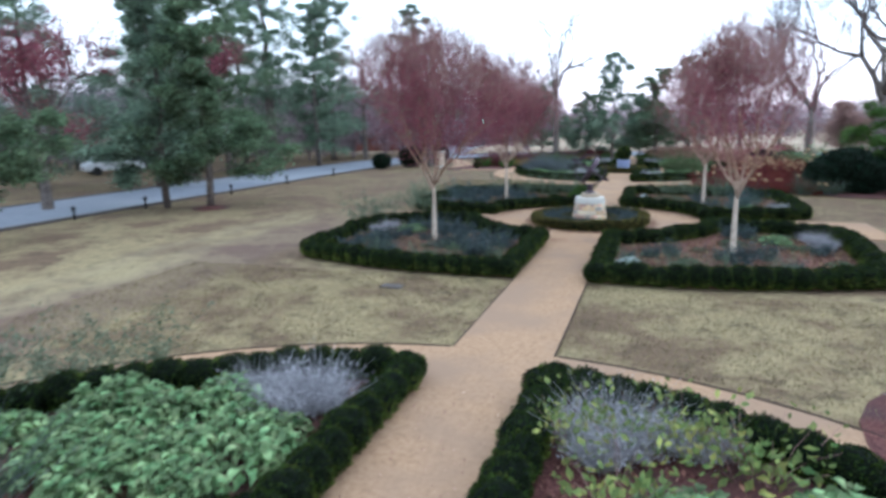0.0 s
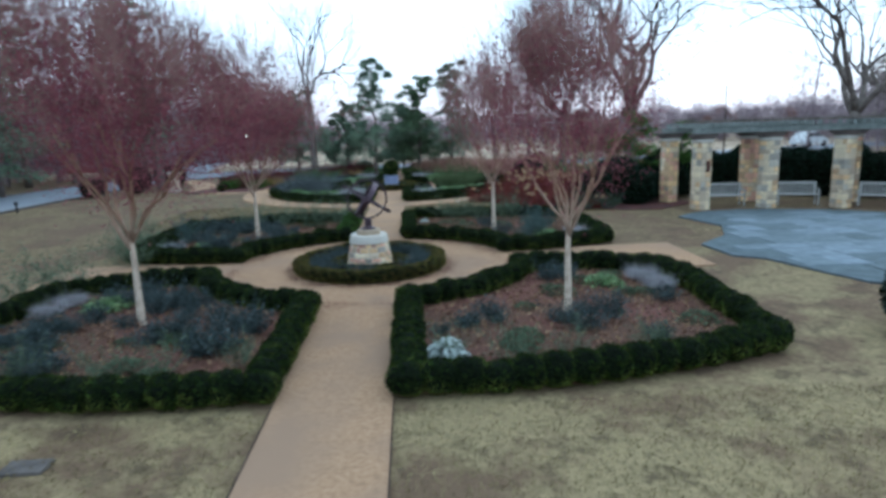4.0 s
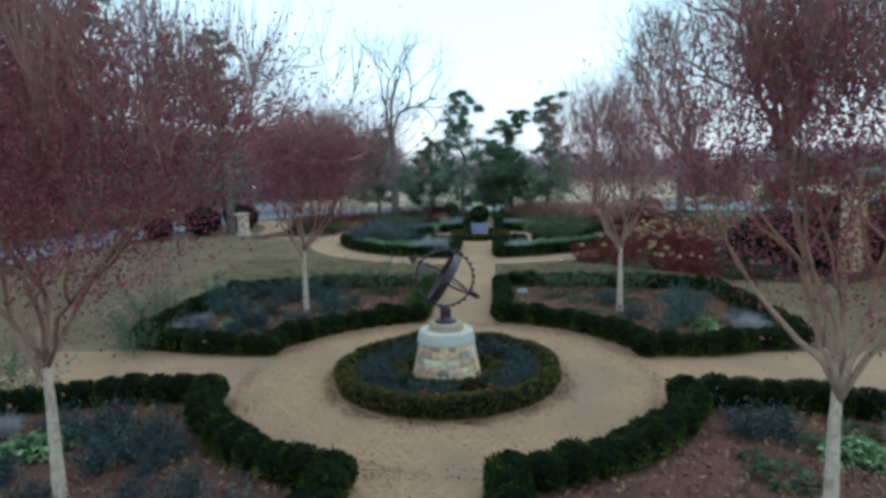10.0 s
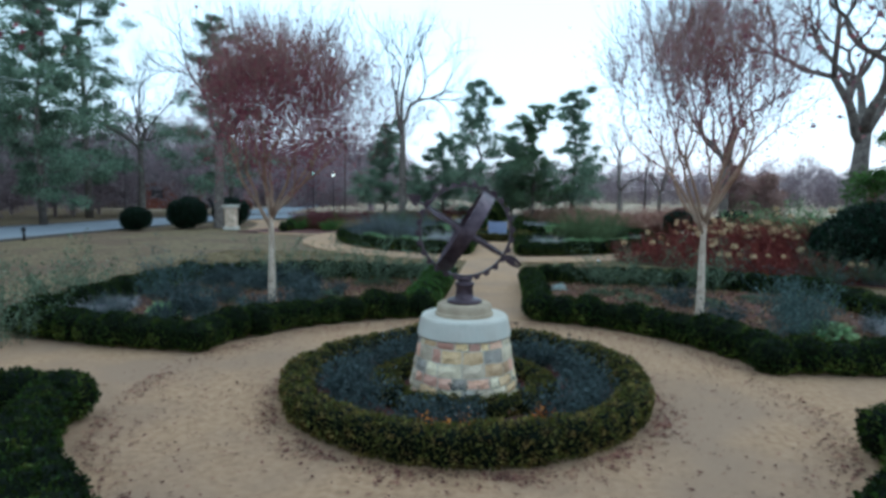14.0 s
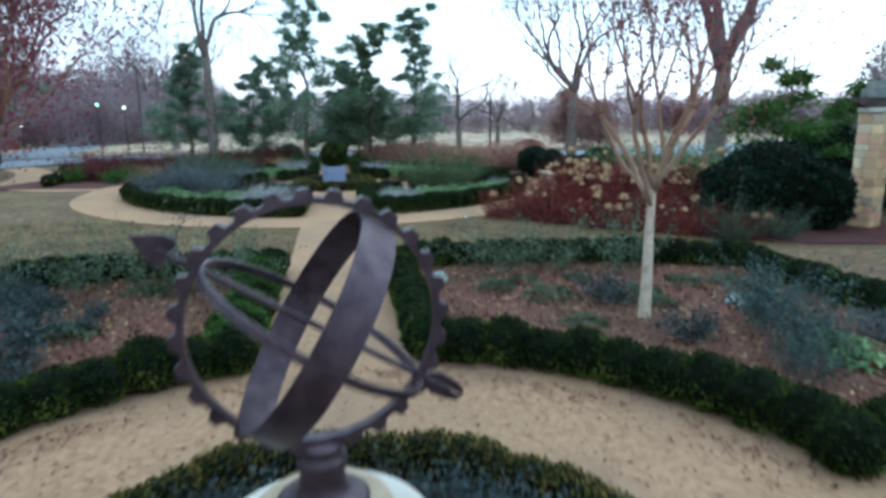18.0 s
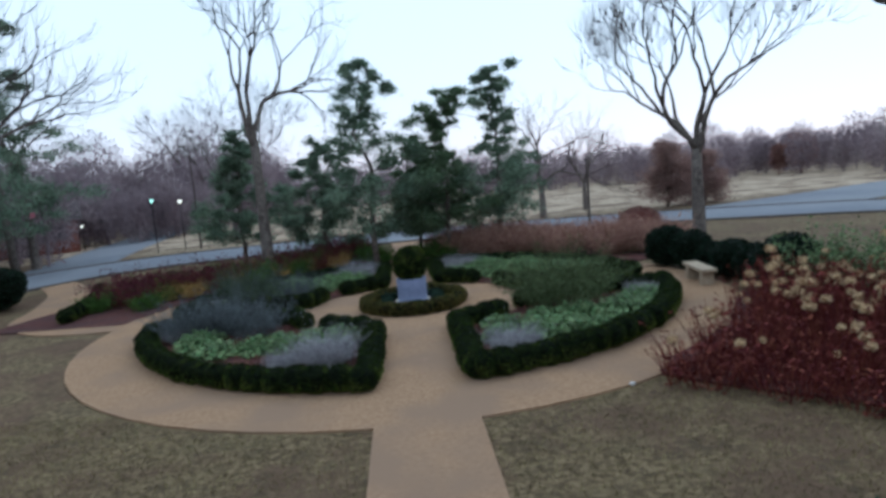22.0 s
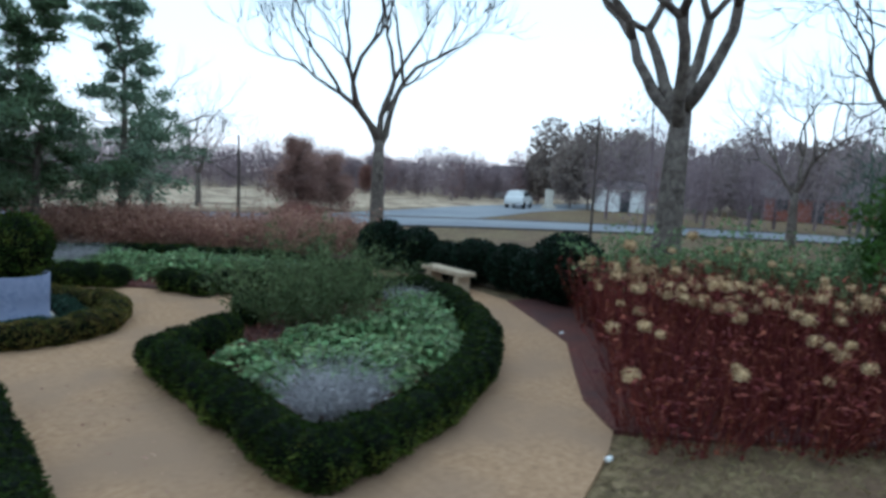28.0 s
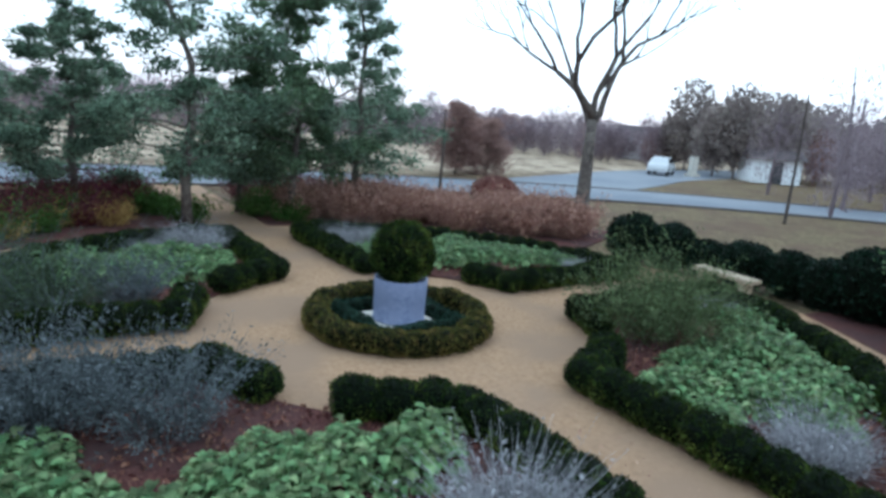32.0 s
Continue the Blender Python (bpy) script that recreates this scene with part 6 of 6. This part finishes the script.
tagged(sheet("pavement", PAT, 0.03, M_SLATE, 0.08), "round bluestone terrace edged with pale stone", "terrace", kind="structure")
rng = np.random.default_rng(5)


def inside(x, y, ring):
    hit = False
    for (x1, y1), (x2, y2) in zip(ring, ring[1:] + ring[:1]):
        if (y1 > y) != (y2 > y) and x < (x2 - x1) * (y - y1) / (y2 - y1) + x1:
            hit = not hit
    return hit


paving = tagged(empty("bluestone_paving", 14, 1), "terrace paving of cut bluestone slabs in mixed greys", "paving", kind="structure")
y = -5.2
slab_meshes = {}
while y < 7.6:
    hh = (0.75, 1.05, 0.6)[int(rng.integers(3))]
    x = 8.6 + rng.uniform(0, 0.5)
    while x < 20:
        ww = (0.75, 1.05, 1.35, 0.9)[int(rng.integers(4))]
        if all(inside(x + i * ww, y + j * hh, PAT) for i in (0, 1) for j in (0, 1)):
            if (ww, hh) not in slab_meshes:
                bm = bmesh.new()
                bmesh.ops.create_cube(bm, size=1.0, matrix=Matrix.Diagonal((ww - 0.02, hh - 0.02, 0.04, 1)))
                bmesh.ops.bevel(bm, geom=[e for e in bm.edges], offset=0.006, segments=1, affect="EDGES")
                me = bpy.data.meshes.new("slab")
                bm.to_mesh(me)
                bm.free()
                me.materials.append(M_SLATE)
                slab_meshes[ww, hh] = me
            share("slab", slab_meshes[ww, hh], paving, Matrix.Translation((x + ww / 2 - 14, y + hh / 2 - 1, 0.022 + rng.uniform(0, 0.005))))
        x += ww
    y += hh


def column(x, y, tone):
    """A square column of coursed rubble stone > core, each stone, cap."""
    c = tagged(empty("stone_column", x, y, 0, rng.uniform(-4, 4) + 20), "square rubble-stone pergola column in tan and grey", "column", "pergola columns")
    block("core", (0.46, 0.46, 2.62), (0, 0, 1.31), M_PLINTH, c, 0.01)
    z = 0.0
    while z < 2.6:
        h = min(rng.uniform(0.14, 0.26), 2.6 - z)
        if 2.6 - z - h < 0.08:
            h = 2.6 - z
        for side in range(4):
            split = rng.uniform(0.35, 0.65)
            for lo, hi in ((-0.25, -0.25 + 0.5 * split), (-0.25 + 0.5 * split, 0.25)):
                m = pose(0, 0, 0, 0, 0, 90 * side) @ Matrix.Translation(((lo + hi) / 2, -0.235 - rng.uniform(0, 0.012), z + h / 2))
                key = (round(hi - lo, 1), round(h, 1))
                if key not in STONE_MESH:
                    bm = bmesh.new()
                    bmesh.ops.create_cube(bm, size=1.0, matrix=Matrix.Diagonal((1, 0.06, 1, 1)))
                    bmesh.ops.bevel(bm, geom=bm.edges[:], offset=0.02, segments=1, affect="EDGES")
                    me = bpy.data.meshes.new("stone")
                    bm.to_mesh(me)
                    bm.free()
                    me.materials.append(None)
                    STONE_MESH[key] = me
                me = STONE_MESH[key]
                ob = share("stone", me, c, m @ Matrix.Diagonal((hi - lo - 0.014, 1, h - 0.014, 1)))
                ob.material_slots[0].link = "OBJECT"
                ob.material_slots[0].material = M_STONES[int(rng.choice(tone))]
        z += h
    block("cap", (0.6, 0.6, 0.1), (0, 0, 2.67), M_CAP, c, 0.015)
    return c


STONE_MESH = {}
M_PLAQUE = mat("brown_plaque", [(0.06, 0.025, 0.02), (0.10, 0.045, 0.035)], 14.0, 0.5, 0.1, metal=0.4, spec=0.4)
FRONT = [(12.5, 7.75), (15.05, 7.5), (17.5, 6.7), (19.4, 5.1)]
BACK = [(12.25, 10.2), (15.5, 9.75), (18.9, 8.3), (21.3, 6.3)]
for i, (x, y) in enumerate(FRONT):
    c = column(x, y, (0, 0, 0, 1, 3))
    if i == 0:
        block("plaque", (0.19, 0.03, 0.42), (0.06, -0.285, 1.7), M_PLAQUE, c, 0.006, "dark bronze plaque")
for x, y in BACK:
    column(x, y, (1, 1, 0, 2))
pergola = tagged(empty("pergola_roof", 15, 8.5, 2.72), "weathered grey-green timber pergola roof with dark brackets and bare vines", "pergola")


def beam(name, a, b, w, h, z):
    a, b = Vector(a), Vector(b)
    d = (b - a).normalized()
    a, b = a - d * 0.35, b + d * 0.35
    mid = (a + b) / 2
    block(name, ((b - a).length, w, h), (mid.x - 15, mid.y - 8.5, z + h / 2), M_BEAM, pergola, 0.01, rot=pose(0, 0, 0, 0, 0, math.degrees(math.atan2(d.y, d.x))))


def bracket(x, y, ang):
    """A dark double-ended corbel across a column's head, its ends cut back."""
    bm = bmesh.new()
    prof = [(-0.55, 0.22), (-0.55, 0.13), (-0.36, 0.0), (0.36, 0.0), (0.55, 0.13), (0.55, 0.22)]
    rows = [[bm.verts.new((px, w, pz)) for px, pz in prof] for w in (-0.11, 0.11)]
    bm.faces.new(rows[0])
    bm.faces.new(list(reversed(rows[1])))
    for i in range(6):
        bm.faces.new((rows[0][i], rows[0][(i + 1) % 6], rows[1][(i + 1) % 6], rows[1][i]))
    bmesh.ops.recalc_face_normals(bm, faces=bm.faces[:])
    part("bracket", bm, M_BARK_DARK, pergola, "dark timber bracket").matrix_local = pose(x - 15, y - 8.5, 0.004, 0, 0, ang)


for row in (FRONT, BACK):
    for a, b in zip(row, row[1:]):
        d = (Vector(b) - Vector(a)).normalized()
        n = Vector((-d.y, d.x)) * 0.1
        for sg in (-1, 1):
            beam("beam", Vector(a) + n * sg, Vector(b) + n * sg, 0.07, 0.2, 0.23)
    for i, (x, y) in enumerate(row):
        d = Vector(row[min(i + 1, 3)]) - Vector(row[max(i - 1, 0)])
        bracket(x, y, math.degrees(math.atan2(d.y, d.x)))
for (a, b), (c, d) in zip(zip(FRONT, FRONT[1:]), zip(BACK, BACK[1:])):
    for i in range(9):
        t = i / 9
        beam("rafter", Vector(a).lerp(Vector(b), t), Vector(c).lerp(Vector(d), t), 0.06, 0.17, 0.435)
vine_rng, pieces = np.random.default_rng(88), []
for i in range(260):
    j, t = int(vine_rng.integers(3)), vine_rng.random()
    p = Vector(FRONT[j]).lerp(Vector(FRONT[j + 1]), t).lerp(Vector(BACK[j]).lerp(Vector(BACK[j + 1]), t), vine_rng.uniform(-0.1, 1.1))
    q = Vector((p.x - 15, p.y - 8.5, 0.61))
    w = Vector((vine_rng.normal(0, 1), vine_rng.normal(0, 1), 0)).normalized() * vine_rng.uniform(0.4, 1.0)
    pieces.append(tube([q, q + w * 0.5 + Vector((0, 0, vine_rng.uniform(0.02, 0.16))), q + w + Vector((0, 0, vine_rng.uniform(-0.02, 0.12)))], 0.016, 0.006, 4))
v, f = merge(pieces)
tagged(finish("bare_vine", v, f, M_BARK, pergola, False, "tangle of bare grey vines"), kind="stuff")
for a, b in ((FRONT[0], FRONT[1]), (FRONT[1], FRONT[2]), (FRONT[2], FRONT[3])):
    mid = (Vector(a) + Vector(b)) / 2
    d = (Vector(b) - Vector(a)).normalized()
    n = Vector((-d.y, d.x))
    p = mid + n * 0.9
    g = tagged(empty("garden_bench", p.x, p.y, 0, math.degrees(math.atan2(d.y, d.x))), "weathered grey wooden slatted garden bench between columns", "bench", "benches under the pergola")
    for sx in (-0.72, 0.72):
        for sy, hh in ((-0.24, 0.62), (0.24, 0.88)):
            block("leg", (0.06, 0.06, hh), (sx, sy, hh / 2), M_DEADWOOD, g, 0.006)
        block("armrest", (0.07, 0.56, 0.04), (sx, 0, 0.64), M_DEADWOOD, g, 0.006)
    for i in range(5):
        block("seat_slat", (1.5, 0.085, 0.025), (0, -0.2 + 0.1 * i, 0.43), M_DEADWOOD, g, 0.004)
    block("top_rail", (1.5, 0.04, 0.09), (0, 0.25, 0.86), M_DEADWOOD, g, 0.006)
    for i in range(13):
        block("back_slat", (0.05, 0.02, 0.38), (-0.66 + 0.11 * i, 0.25, 0.63), M_DEADWOOD, g, 0.003)
for k in range(16):
    t = k / 15
    x = 12.5 + 10.5 * t
    y = 12.6 + 0.5 * math.sin(3 * t) - 5.5 * t * t
    s = plant("holly_bush", HOLLY, x, y, "tall dark evergreen screen bush behind the pergola", "shrub", "evergreen screen behind the pergola", 1.0, 0.0)
    s.matrix_world = pose(x, y, 0, 0, 0, k * 70) @ Matrix.Diagonal((1.25, 1.25, RNG.uniform(1.5, 1.9), 1))
